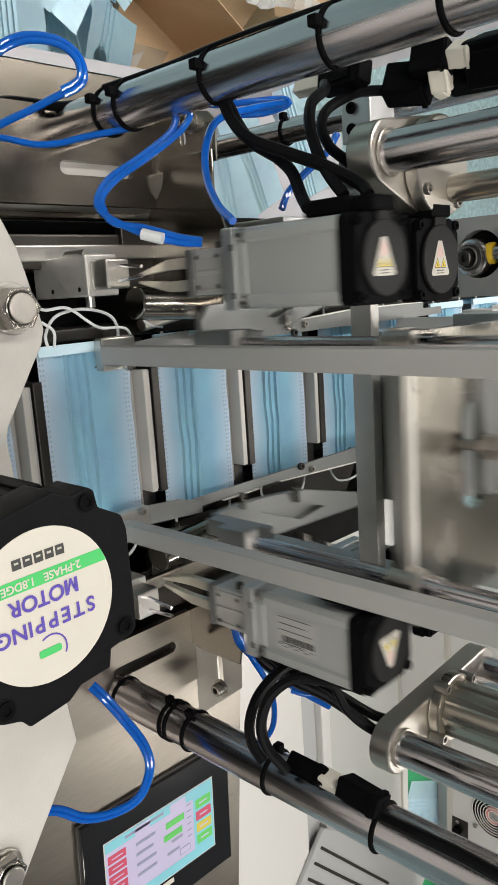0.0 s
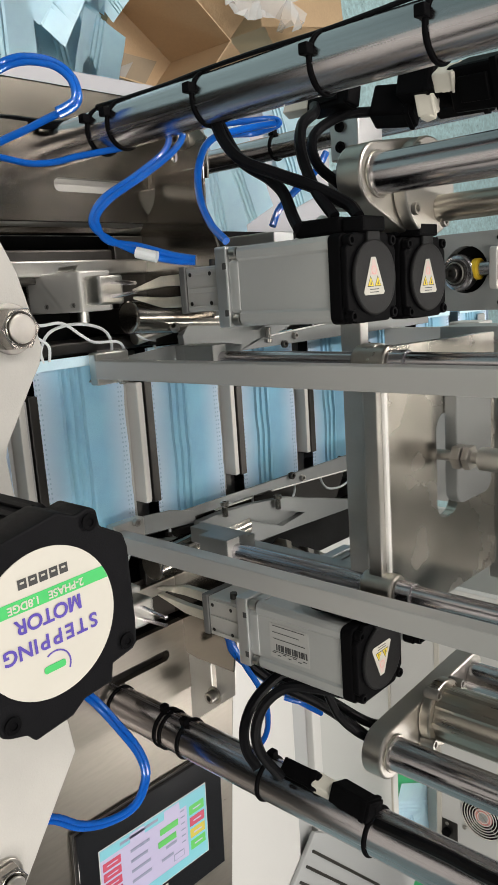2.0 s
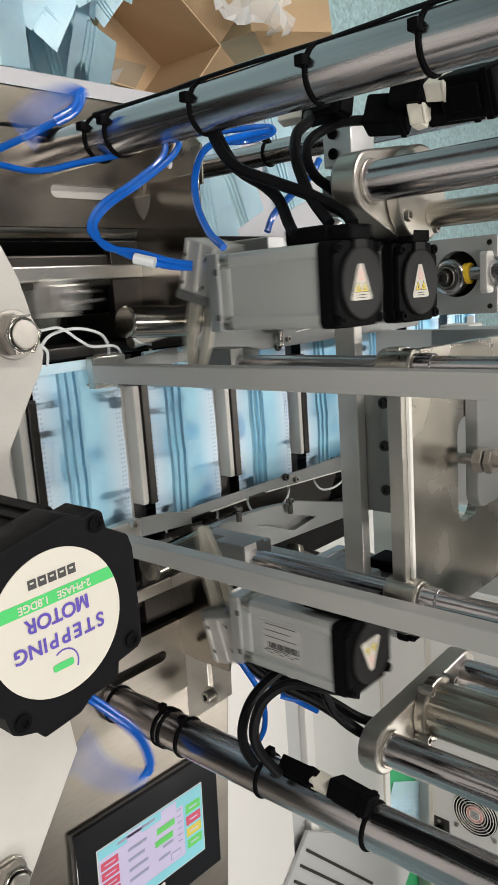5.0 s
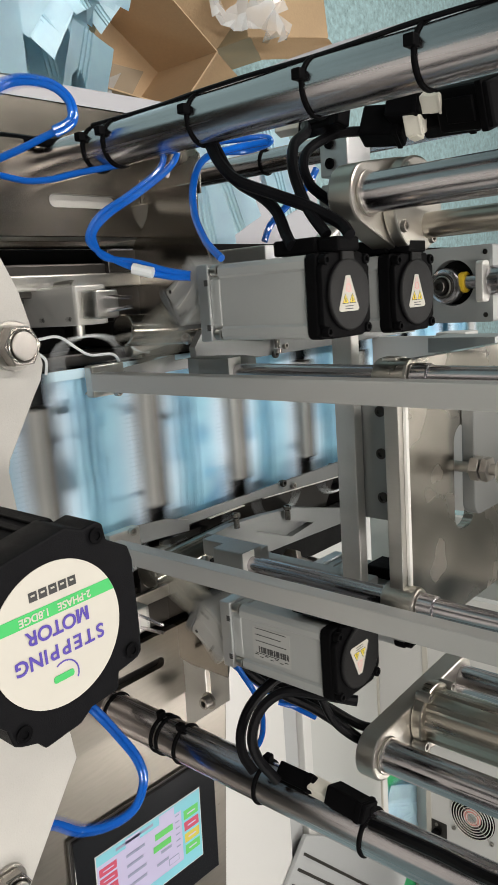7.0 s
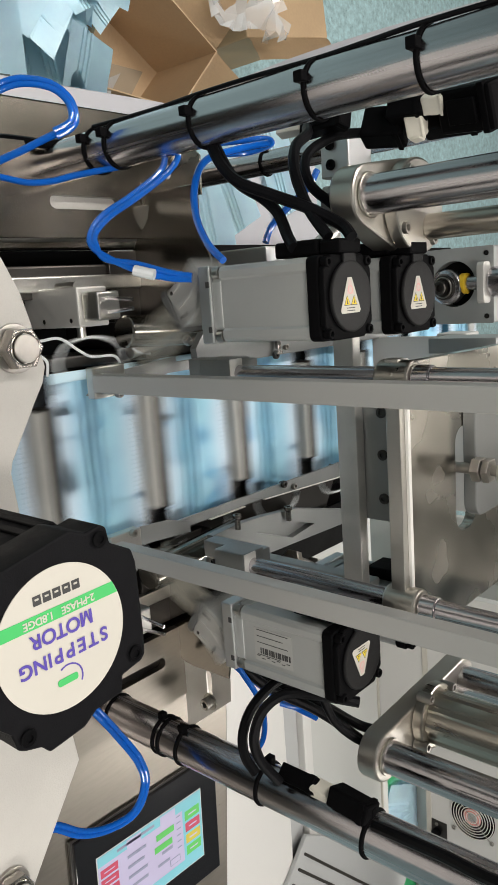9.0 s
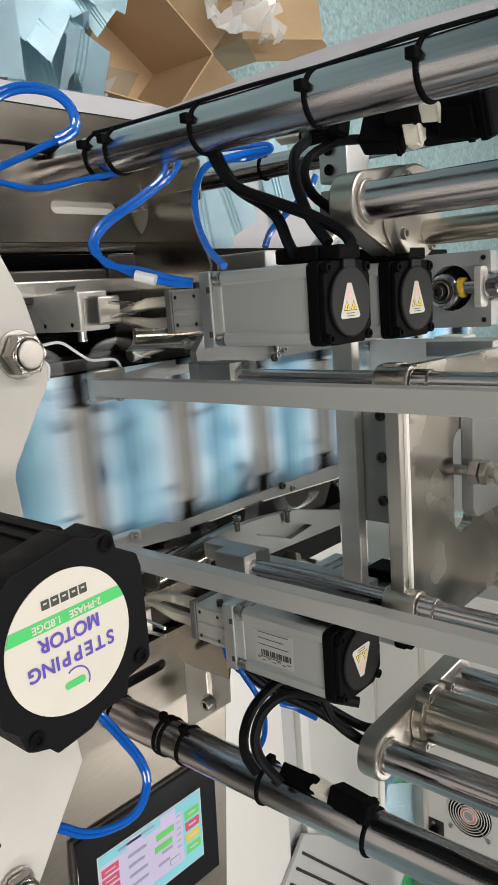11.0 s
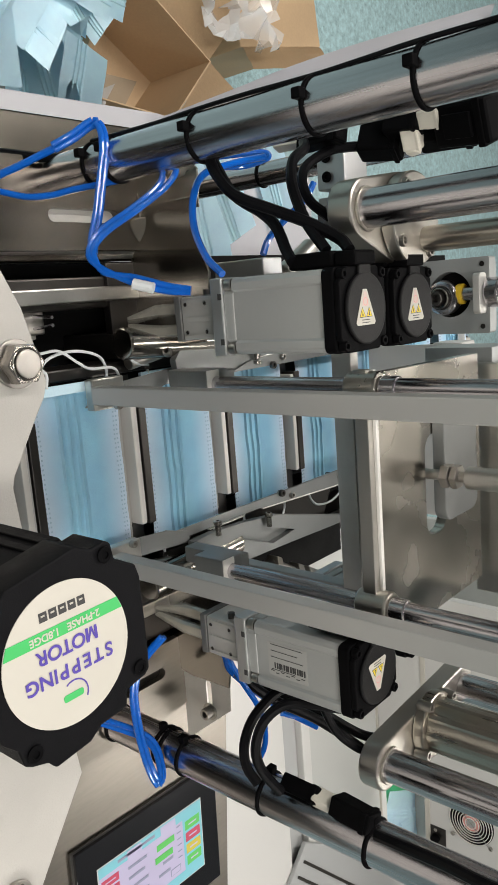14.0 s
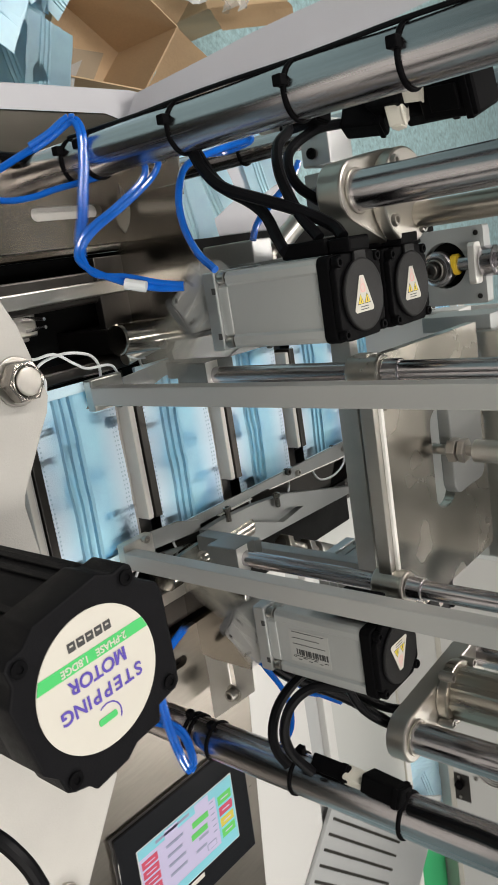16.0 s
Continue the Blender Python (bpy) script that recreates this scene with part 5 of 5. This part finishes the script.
connector("connector_sleeve", (-0.2698, 0.5218, 0.1726), (-0.2693, 0.5229, 0.1970), 0.006, NATURAL, "natural nylon connector sleeve")
connector("cable_connector", (-0.2633, 0.5525, 0.2320), (-0.2598, 0.5601, 0.2647), 0.0125, BLACK, "black cable connector tied to the column")
connector("connector_sleeve", (-0.2574, 0.5479, 0.2715), (-0.2583, 0.5505, 0.2850), 0.0085, NATURAL, "natural nylon connector sleeve")
connector("connector_latch", (-0.2693, 0.5535, 0.2745), (-0.2462, 0.5507, 0.2780), 0.005, NATURAL, "natural nylon latch of a plug")
connector("cable_connector", (-0.2712, 0.5449, 0.2595), (-0.2702, 0.5482, 0.2866), 0.0105, BLACK, "black cable connector tied to the column")
connector("connector_sleeve", (-0.2710, 0.5484, 0.2865), (-0.2693, 0.5495, 0.3037), 0.0085, NATURAL, "natural nylon connector sleeve")
connector("cable_connector", (-0.2650, 0.5581, 0.2993), (-0.2593, 0.5442, 0.3466), 0.0155, BLACK, "black cable connector tied to the column")
connector("cable_connector", (-0.2596, 0.5646, 0.2775), (-0.2583, 0.5678, 0.3198), 0.01, BLACK, "black cable connector tied to the column")

# ---------- white elastic strands hanging over the trough ----------
for line in ([(-0.130, 0.370, 0.004), (-0.118, 0.382, 0.010), (-0.118, 0.404, 0.012), (-0.106, 0.423, 0.012), (-0.099, 0.437, 0.011), (-0.097, 0.462, 0.011), (-0.086, 0.474, 0.006)],
             [(-0.108, 0.380, 0.010), (-0.100, 0.389, 0.012), (-0.087, 0.392, 0.006)],
             [(-0.114, 0.492, 0.006), (-0.110, 0.485, 0.011), (-0.104, 0.483, 0.012), (-0.098, 0.490, 0.012), (-0.094, 0.510, 0.006)]):
    cable("elastic_strand", line, 0.0013, MASKWHITE, "loose white elastic strand beside the chain", "elastic strand", 7)

# ---------- covered bench with spare sheets ----------
bench = thing("covered_bench", (-0.30, 0.9, -0.95), "low bench under a white plastic cover sheet", "bench")
part("cover", bm_prism([(-0.21, 0.25), (-0.21, 1.22), (-0.385, 1.22), (-0.428, 0.85), (-0.424, 0.25)], -0.330, -0.300, 0.004), PAPER, bench, "white cover sheet")
part("front_drop", bm_box((-0.415, 0.26, -0.95), (-0.22, 1.15, -0.3305), 0.003), WHITEPANEL, bench)
strip = bmesh.new()
rows = []
for i, p in enumerate(smooth_path([(x, y, -0.28) for x, y in [(-0.417, 0.837), (-0.479, 1.004), (-0.537, 1.157), (-0.613, 1.377), (-0.703, 1.652), (-0.819, 2.013)]], 4)):
    rows.append([strip.verts.new(p + Vector((0.022 * k, -0.012 * k, -0.004 * k + 0.006 * noise.noise(Vector((i * 0.4, k * 0.6, 1)))))) for k in range(6)])
for a, b in zip(rows, rows[1:]):
    for k in range(5):
        strip.faces.new((a[k], a[k + 1], b[k + 1], b[k]))
bmesh.ops.solidify(strip, geom=list(strip.faces), thickness=0.001)
bmesh.ops.recalc_face_normals(strip, faces=list(strip.faces))
solid("plastic_sheet", strip, PAPER, "long pale plastic sheet trailing off the bench", "plastic sheet")
SPARE = solid("spare_mask_sheet", mask_mesh(), MASKLIGHT, "pale blue mask sheet lying on the bench", "mask sheet", "loose mask sheets")
SPARE.matrix_basis = pose(-0.33, 0.97, -0.297, 0, 0, 25)
for x, y, a, z in ((-0.36, 1.10, 20, -0.293), (-0.255, 0.93, 10, -0.297)):
    copy_thing(SPARE, pose(x, y, z, 0, 0, a))
rng = random.Random(5)
for k in range(46):
    a = rng.uniform(-50, 80)
    t = rng.random()
    copy_thing(SPARE, pose(-0.585 - rng.uniform(-0.075, 0.24), 0.58 + 0.36 * t + rng.uniform(-0.05, 0.05), -0.66 + 0.0035 * k, rng.uniform(-10, 10), rng.uniform(-10, 10), a))
tray = thing("mask_bin", (-0.66, 0.75, -0.95), "clear-lined white bin heaped with loose masks", "bin")
part("bin_body", bm_box((-0.90, 0.48, -0.95), (-0.47, 1.00, -0.69), 0.02, 3), WHITEPANEL, tray)
liner = bmesh.new()
rows = []
for i in range(24):
    t = i / 23
    rows.append([liner.verts.new((-0.50 - 0.05 * k / 7 + 0.03 * noise.noise(Vector((t * 6, k * 0.5, 4))), 0.55 + 0.46 * t, -0.72 + 0.13 * math.sin(k / 7 * 2.2) + 0.03 * noise.noise(Vector((t * 8, k * 0.7, 9))))) for k in range(8)])
for a, b in zip(rows, rows[1:]):
    for k in range(7):
        liner.faces.new((a[k], a[k + 1], b[k + 1], b[k]))
part("plastic_liner", liner, BAG, tray, "crumpled clear plastic liner")


# ---------- cardboard boxes on the floor ----------
def quad_box(name, rim, z0, z1, label, flaps, open_top=True):
    b = thing(name, (sum(p[0] for p in rim) / 4, sum(p[1] for p in rim) / 4, z0), label, "cardboard box")
    c = Vector((sum(p[0] for p in rim) / 4, sum(p[1] for p in rim) / 4))
    inner = [tuple(c + (Vector(p) - c) * 0.975) for p in rim]
    if open_top:
        part("shell", bm_prism(rim, z0, z1, 0.001, holes=[inner[::-1]]), CARD, b, "brown cardboard walls")
        part("bottom", bm_prism(inner, z0 + 0.16, z0 + 0.166), CARD, b)
        part("tape", bm_prism([tuple(c + (Vector(p) - c) * q) for p, q in ((inner[0], 0.1), (inner[1], 0.9), (inner[2], 0.75), (inner[3], 0.12))], z0 + 0.167, z0 + 0.168), TAPE, b, "strip of clear tape")
    else:
        part("shell", bm_prism(rim, z0, z1, 0.003), CARD, b, "brown cardboard walls")
    for i, out_, drop in flaps:
        p, q = Vector(rim[i]), Vector(rim[(i + 1) % 4])
        n = Vector(((q - p).y, -(q - p).x)).normalized()
        bm = bmesh.new()
        rows = []
        for k in range(7):
            w = k / 6
            rows.append([bm.verts.new((*(p.lerp(q, 0.02 + 0.96 * s) + n * out_ * w), z1 + drop * w + 0.012 * noise.noise(Vector((s * 3 + i, w * 2, 5))))) for s in (0, 0.25, 0.5, 0.75, 1)])
        for a, c2 in zip(rows, rows[1:]):
            for k in range(4):
                bm.faces.new((a[k], a[k + 1], c2[k + 1], c2[k]))
        bmesh.ops.solidify(bm, geom=list(bm.faces), thickness=0.004)
        bmesh.ops.recalc_face_normals(bm, faces=list(bm.faces))
        part("flap", bm, CARD, b, "torn cardboard flap")
    return b


quad_box("open_carton", [(-0.535, 0.94), (-0.515, 1.18), (-0.645, 1.305), (-0.80, 1.06)], -0.95, -0.60, "open brown cardboard carton with torn flaps", ((1, 0.13, 0.03), (2, 0.11, 0.05)))
quad_box("closed_carton", [(-0.70, 1.43), (-0.755, 1.74), (-1.05, 1.70), (-0.98, 1.36)], -0.95, -0.62, "closed brown cardboard carton beside the open one", ((0, 0.05, 0.02),), False)
film = bmesh.new()
rows = []
for i in range(18):
    t = i / 17
    rows.append([film.verts.new((-0.69 - 0.13 * s / 9 + 0.05 * noise.noise(Vector((t * 5, s * 0.5, 2))), 1.25 + 0.24 * t + 0.03 * noise.noise(Vector((t * 4, s * 0.6, 8))), -0.56 + 0.05 * noise.noise(Vector((t * 7, s * 0.8, 5))))) for s in range(10)])
for a, b in zip(rows, rows[1:]):
    for k in range(9):
        film.faces.new((a[k], a[k + 1], b[k + 1], b[k]))
solid("plastic_film", film, BAG, "crumpled clear plastic film on the cartons", "plastic film")

# ---------- white cabinets beyond the deck ----------
cab = thing("white_cabinet", (0.8, 1.1, -0.95), "white sheet-metal cabinet with recesses greyed for shading", "cabinet")
part("front_body", bm_box((0.2, 0.70, -0.95), (1.6, 1.029, -0.30), 0.004), WHITEPANEL, cab)
# Grey on the recesses paints the shading between the white panels.
part("recess", bm_box((0.2, 1.0292, -0.95), (1.6, 1.083, -0.315), 0.002), GREYPANEL, cab, "recessed strip greyed for its shading")
part("middle_body", bm_box((0.2, 1.0840, -0.95), (1.6, 1.110, -0.30), 0.003), WHITEPANEL, cab)
part("rear_recess", bm_box((0.2, 1.1109, -0.95), (1.6, 1.398, -0.33), 0.002), PALEGREY, cab, "recess greyed slightly for its shading")
vent = thing("vent_box", (1.0, 1.0, -0.2998), "pale grey louvred vent box on the cabinet", "vent box")
VT = Matrix.Translation((0.949, 1.052, 0)) @ Matrix.Rotation(0.767, 4, "Z")
part("housing", bm_prism([(-0.012, -0.4), (0.5, -0.4), (0.5, 0.13), (-0.012, 0.025)], -0.2997, -0.290, 0.002, m=VT), GREYPANEL, vent, "pale grey vent housing")
for k in range(11):
    part("louvre", bm_prism(round_rect(0.004, -0.010 - k * 0.030, 0.33, -0.004 - k * 0.030, 0.0028), -0.2899, -0.2885, m=VT), DARKSTEEL, vent, "dark louvre slot")
wallb = thing("generator_cabinet", (0.95, 1.4, -0.95), "beige-white generator cabinet with fan guard and socket", "cabinet")
part("lower_panel", bm_box((0.5, 1.4, -0.95), (1.7, 1.42, -0.325), 0.002), WHITEPANEL, wallb)
part("upper_panel", bm_box((0.5, 1.4, -0.211), (1.7, 1.42, 0.45), 0.002), WHITEPANEL, wallb)
part("back_panel", bm_box((0.5, 1.9, -0.95), (1.7, 1.92, 0.45), 0.002), WHITEPANEL, wallb)
part("opening_cover", bm_box((0.5, 1.4, -0.3248), (0.98, 1.42, -0.2112), 0.001), WHITEPANEL, wallb)
part("opening_edge", bm_box((0.5, 1.397, -0.337), (1.7, 1.3998, -0.325), 0.0006), LABELWHITE, wallb, "white edging")
part("opening_edge", bm_box((0.5, 1.397, -0.211), (1.7, 1.3998, -0.199), 0.0006), LABELWHITE, wallb, "white edging")
belt = thing("output_belt", (1.1, 1.5999999999999999, -0.385), "green output belt inside the cabinet opening", "conveyor belt")
part("belt", bm_box((0.52, 1.43, -0.365), (1.68, 1.5599999999999998, -0.337), 0.006), BELT, belt)
part("rail", bm_box((0.52, 1.561, -0.385), (1.68, 1.5799999999999998, -0.265), 0.002), WHITEPANEL, belt)
for dx in (0.6, 1.5):
    part("leg", bm_box((dx, 1.45, -0.95), (dx + 0.04, 1.54, -0.3655), 0.002), WHITEPANEL, belt)
psu = wallb
FX, FZ, FY, FR = 1.005, -0.100, 1.3998, 0.0510
turn = Matrix.Translation((FX, FY, FZ)) @ Matrix.Rotation(radians(90), 4, "X")
# Near-black disc on the panel paints the unlit inside of the fan.
part("fan_recess", bm_prism(circle(0, 0, FR, 40), 0.0001, 0.0012, m=turn), DEEPSHADE, psu, "near-black disc for the shaded fan opening")
for k in range(7):
    part("guard_ring", bm_ring((FX, FY - 0.004, FZ), (0, -1, 0), FR * (0.24 + 0.12 * k), 0.0009, n=36, k=6), EDGEGLINT, psu, "bright wire ring")
part("fan_hub", bm_prism(circle(0, 0, FR * 0.40, 28), 0.0013, 0.0028, m=turn), PINK, psu, "pale red hub sticker")
part("hub_centre", bm_prism(circle(0, 0, FR * 0.20, 28), 0.0029, 0.0034, m=turn), GREYPANEL, psu)
for k in range(4):
    a = radians(45 + 90 * k)
    part("guard_spoke", bm_cyl((FX, FY - 0.004, FZ), (FX + FR * 1.1 * math.cos(a), FY - 0.004, FZ + FR * 1.1 * math.sin(a)), 0.0010, n=8), BOLT, psu)
    part("screw", bm_bolt((FX + FR * 1.22 * math.cos(a), FY - 0.0002, FZ + FR * 1.22 * math.sin(a)), (0, -1, 0), 0.005, 0.004), BOLT, psu)
part("socket_plate", bm_box((1.0504, FY - 0.0016, -0.2096), (1.1224, FY - 0.0001, -0.1616), 0.0004), DARKSTEEL, psu, "dark socket plate")
part("socket", bm_cyl((1.0784, FY - 0.0017, -0.1856), (1.0784, FY - 0.012, -0.1856), 0.010, n=24, bevel=0.001), BLACK, psu)
for dx in (-0.028, 0.026):
    part("screw", bm_bolt((1.0864 + dx, FY - 0.0017, -0.1856), (0, -1, 0), 0.004, 0.003), BOLT, psu)
for bx, by, ba in ((1.21, 1.50, 35), (1.235, 1.515, 20), (1.16, 1.495, 78), (1.27, 1.49, 95), (1.13, 1.50, 62)):
    copy_thing(SPARE, pose(bx, by, -0.334 + 0.004 * (ba < 30) + 0.002 * (ba > 60), 0, 0, ba))
OUTMASK = solid("falling_mask", mask_mesh(), MASKBLUE, "pale blue mask sliding along the green belt", "face mask")


# ---------- hoses that swing with the pullers, in short rigid pieces ----------
def resample(points, n):
    line = smooth_path(points, 10)
    run = [0.0]
    for a, b in zip(line, line[1:]):
        run.append(run[-1] + (b - a).length)
    out, j = [], 0
    for k in range(n + 1):
        want = run[-1] * k / n
        while j < len(line) - 2 and run[j + 1] < want:
            j += 1
        w = (want - run[j]) / max(1e-9, run[j + 1] - run[j])
        out.append(line[j].lerp(line[j + 1], min(1, w)))
    return out


def swing_hose(rest, raised, label, n=44):
    a, b = resample(rest, n), resample(raised, n)
    h = thing("swinging_hose", a[-1], label, "air hose", "swinging hoses")
    pieces = []
    long_ = max(max((p[i + 1] - p[i]).length for i in range(n)) for p in (a, b))
    bm = bmesh.new()
    for dx in (-0.0022, 0.0022):
        bm_cyl((dx, 0, -long_ * 0.56), (dx, 0, long_ * 0.56), 0.0024, n=16, bevel=0.0004, bm=bm)
    me = finish(bm, "hose_piece", HOSE)
    for i in range(n):
        o = new("hose_piece", me)
        o.parent = h
        pieces.append(o)
    return h, a, b, pieces


SWING = [
    swing_hose([(-0.3065, 0.3634, 0.0064), (-0.3150, 0.3738, 0.0157), (-0.3184, 0.3862, 0.0286), (-0.3134, 0.3998, 0.0454), (-0.3016, 0.4069, 0.0568), (-0.2884, 0.4072, 0.0611), (-0.2817, 0.4039, 0.0593), (-0.2765, 0.3955, 0.0514)], [(-0.1931, 0.3973, 0.0818), (-0.2050, 0.4010, 0.0804), (-0.2227, 0.4076, 0.0805), (-0.2440, 0.4143, 0.0797), (-0.2676, 0.4214, 0.0787), (-0.2871, 0.4254, 0.0754), (-0.2952, 0.4230, 0.0686), (-0.2859, 0.4110, 0.0563), (-0.2787, 0.3999, 0.0445)], "paired blue air hose swinging beside the column"),
    swing_hose([(0.2909, 0.3081, 0.0266), (0.2921, 0.3237, 0.0411), (0.3004, 0.3380, 0.0563), (0.2989, 0.3560, 0.0727), (0.2876, 0.3743, 0.0866), (0.2656, 0.3857, 0.0896), (0.2472, 0.3869, 0.0821), (0.2264, 0.3809, 0.0659), (0.2084, 0.3743, 0.0498), (0.2006, 0.3707, 0.0400)], [(0.1309, 0.4183, 0.0938), (0.1452, 0.4104, 0.0826), (0.1594, 0.4046, 0.0738), (0.1828, 0.4000, 0.0689), (0.2089, 0.3996, 0.0694), (0.2355, 0.4011, 0.0721), (0.2591, 0.4043, 0.0758), (0.2731, 0.4094, 0.0787), (0.2624, 0.4159, 0.0759), (0.2375, 0.4154, 0.0614), (0.2006, 0.3707, 0.0400)], "paired blue air hose swinging over the touch panel deck"),
]


# ---------- rows of the moving things ----------
LAG = ((0, -0.004), (0.6, 0.0), (1.6, 0.0), (2.0, 0.03), (2.4, 0.0), (4.0, 0), (6.3, 0.06), (9.2, 0.08), (11.3, 0.12), (13.2, 0.12), (14.5, 0.15), (16.5, 0.15))


def lag(c):
    for (a, u), (b, v) in zip(LAG, LAG[1:]):
        if c <= b:
            return u + (v - u) * (c - a) / (b - a)
    return LAG[-1][1]


def beat(k, phase):
    """Seconds at which beat k of the machine reaches a phase."""
    c = (k + phase) * 0.4
    return c + lag(max(0, c))


def cycle(steps):
    """Rows (seconds, beat, value) of steps (phase, value) over all beats, kept to the clip and one key a film frame."""
    rows = {}
    for k in range(-1, 41):
        for phase, value in steps:
            t = beat(k, phase)
            if -0.5 < t < 16.6:
                rows[round(t * 30)] = (round(t * 30) / 30, k, value)
    return [rows[f] for f in sorted(rows)]


def ease(rows, ends=(0.0, 16.0)):
    """Cut rows to the clip, with rows put in at its ends by a straight line."""
    out = [r for r in rows if ends[0] < r[0] < ends[1]]
    for e in ends:
        a = max((r for r in rows if r[0] <= e), key=lambda r: r[0])
        b = min((r for r in rows if r[0] > e), key=lambda r: r[0])
        w = (e - a[0]) / (b[0] - a[0])
        out.append((e, a[1] + w * (b[1] - a[1])))
    return sorted(out)


def motions():
    chain = ease([(t, k + v) for t, k, v in cycle(((0.085, 0.0), (0.15, 0.15), (0.24, 0.5), (0.34, 0.85), (0.45, 1.0)))])
    for i in range(N_STATION):
        walk(MASKS[i], [(t, station(u + i + MASK_OFF)) for t, u in chain])
        walk(CARRIERS[i], [(t, station(u + i + CARRIER_OFF)) for t, u in chain])
    lift = ease([(t, v) for t, k, v in cycle(((-0.06, 0.0), (0.0, 0.55), (0.09, 1.0), (0.42, 1.0), (0.50, 0.8), (0.57, 0.25), (0.64, 0.0)))])
    walk(lifter, [(t, Matrix.Translation(LIFT + Vector((0, 0, 0.0255 * v)))) for t, v in lift])
    for c in COVERS:
        p = c.location.copy()
        walk(c, [(t, Matrix.Translation(p + Vector((0, 0, 0.0255 * v)))) for t, v in lift])
    dip = ease([(t, v) for t, k, v in cycle(((0.05, 0.0), (0.11, 0.7), (0.18, 1.0), (0.32, 1.0), (0.44, 0.4), (0.50, 0.2), (0.58, 0.0)))])
    for m in HEADS:
        p = m.location.copy()
        walk(m, [(t, Matrix.Translation(p - Vector((0, 0, 0.0135 * v)))) for t, v in dip])
    pull = ease([(t, v) for t, k, v in cycle(((-0.05, 0.0), (0.32, 0.0), (0.45, 0.5), (0.56, 1.0), (0.80, 1.0), (0.90, 0.3)))])
    for m in PULLERS:
        p = m.location.copy()
        walk(m, [(t, Matrix.Translation(p - Vector((0, 0, 0.11 * v)))) for t, v in pull])
    swing = ease([(t, v) for t, k, v in cycle(((-0.03, 0.0), (0.36, 0.0), (0.46, 0.35), (0.56, 0.85), (0.66, 1.0), (0.755, 1.0), (0.80, 0.4), (0.84, 0.0)))])
    for h, a, b, pieces in SWING:
        home = h.location.copy()
        for i, o in enumerate(pieces):
            rows = []
            for t, v in swing:
                p, q = a[i].lerp(b[i], v), a[i + 1].lerp(b[i + 1], v)
                rows.append((t, Matrix.Translation((p + q) / 2 - home) @ (q - p).to_track_quat("Z", "Y").to_matrix().to_4x4()))
            walk(o, rows)
    turn = ease([(t, v) for t, k, v in cycle(((0.26, 0.0), (0.34, 0.45), (0.42, 1.0), (0.56, 1.0), (0.62, 0.5), (0.70, 0.0)))])
    for s, g in CLAMPS:
        z = Vector((0, 0, -0.018))
        walk(g, [(t, Matrix.Translation(z + Vector((0.022 * s * v, 0, 0))) @ Matrix.Rotation(radians(75 * s * v), 4, "Y") @ Matrix.Translation(-z)) for t, v in turn])
    slide = ease([(t, v) for t, k, v in cycle(((-0.25, 0.0), (0.55, 1.0), (0.65, 1.0), (0.70, 0.0)))])
    walk(OUTMASK, [(t, pose(0.75 + 0.45 * v, 1.495, -0.3375, 0, 0, 90)) for t, v in slide])


MASK_OFF, CARRIER_OFF = 0.170, 0.645
motions()
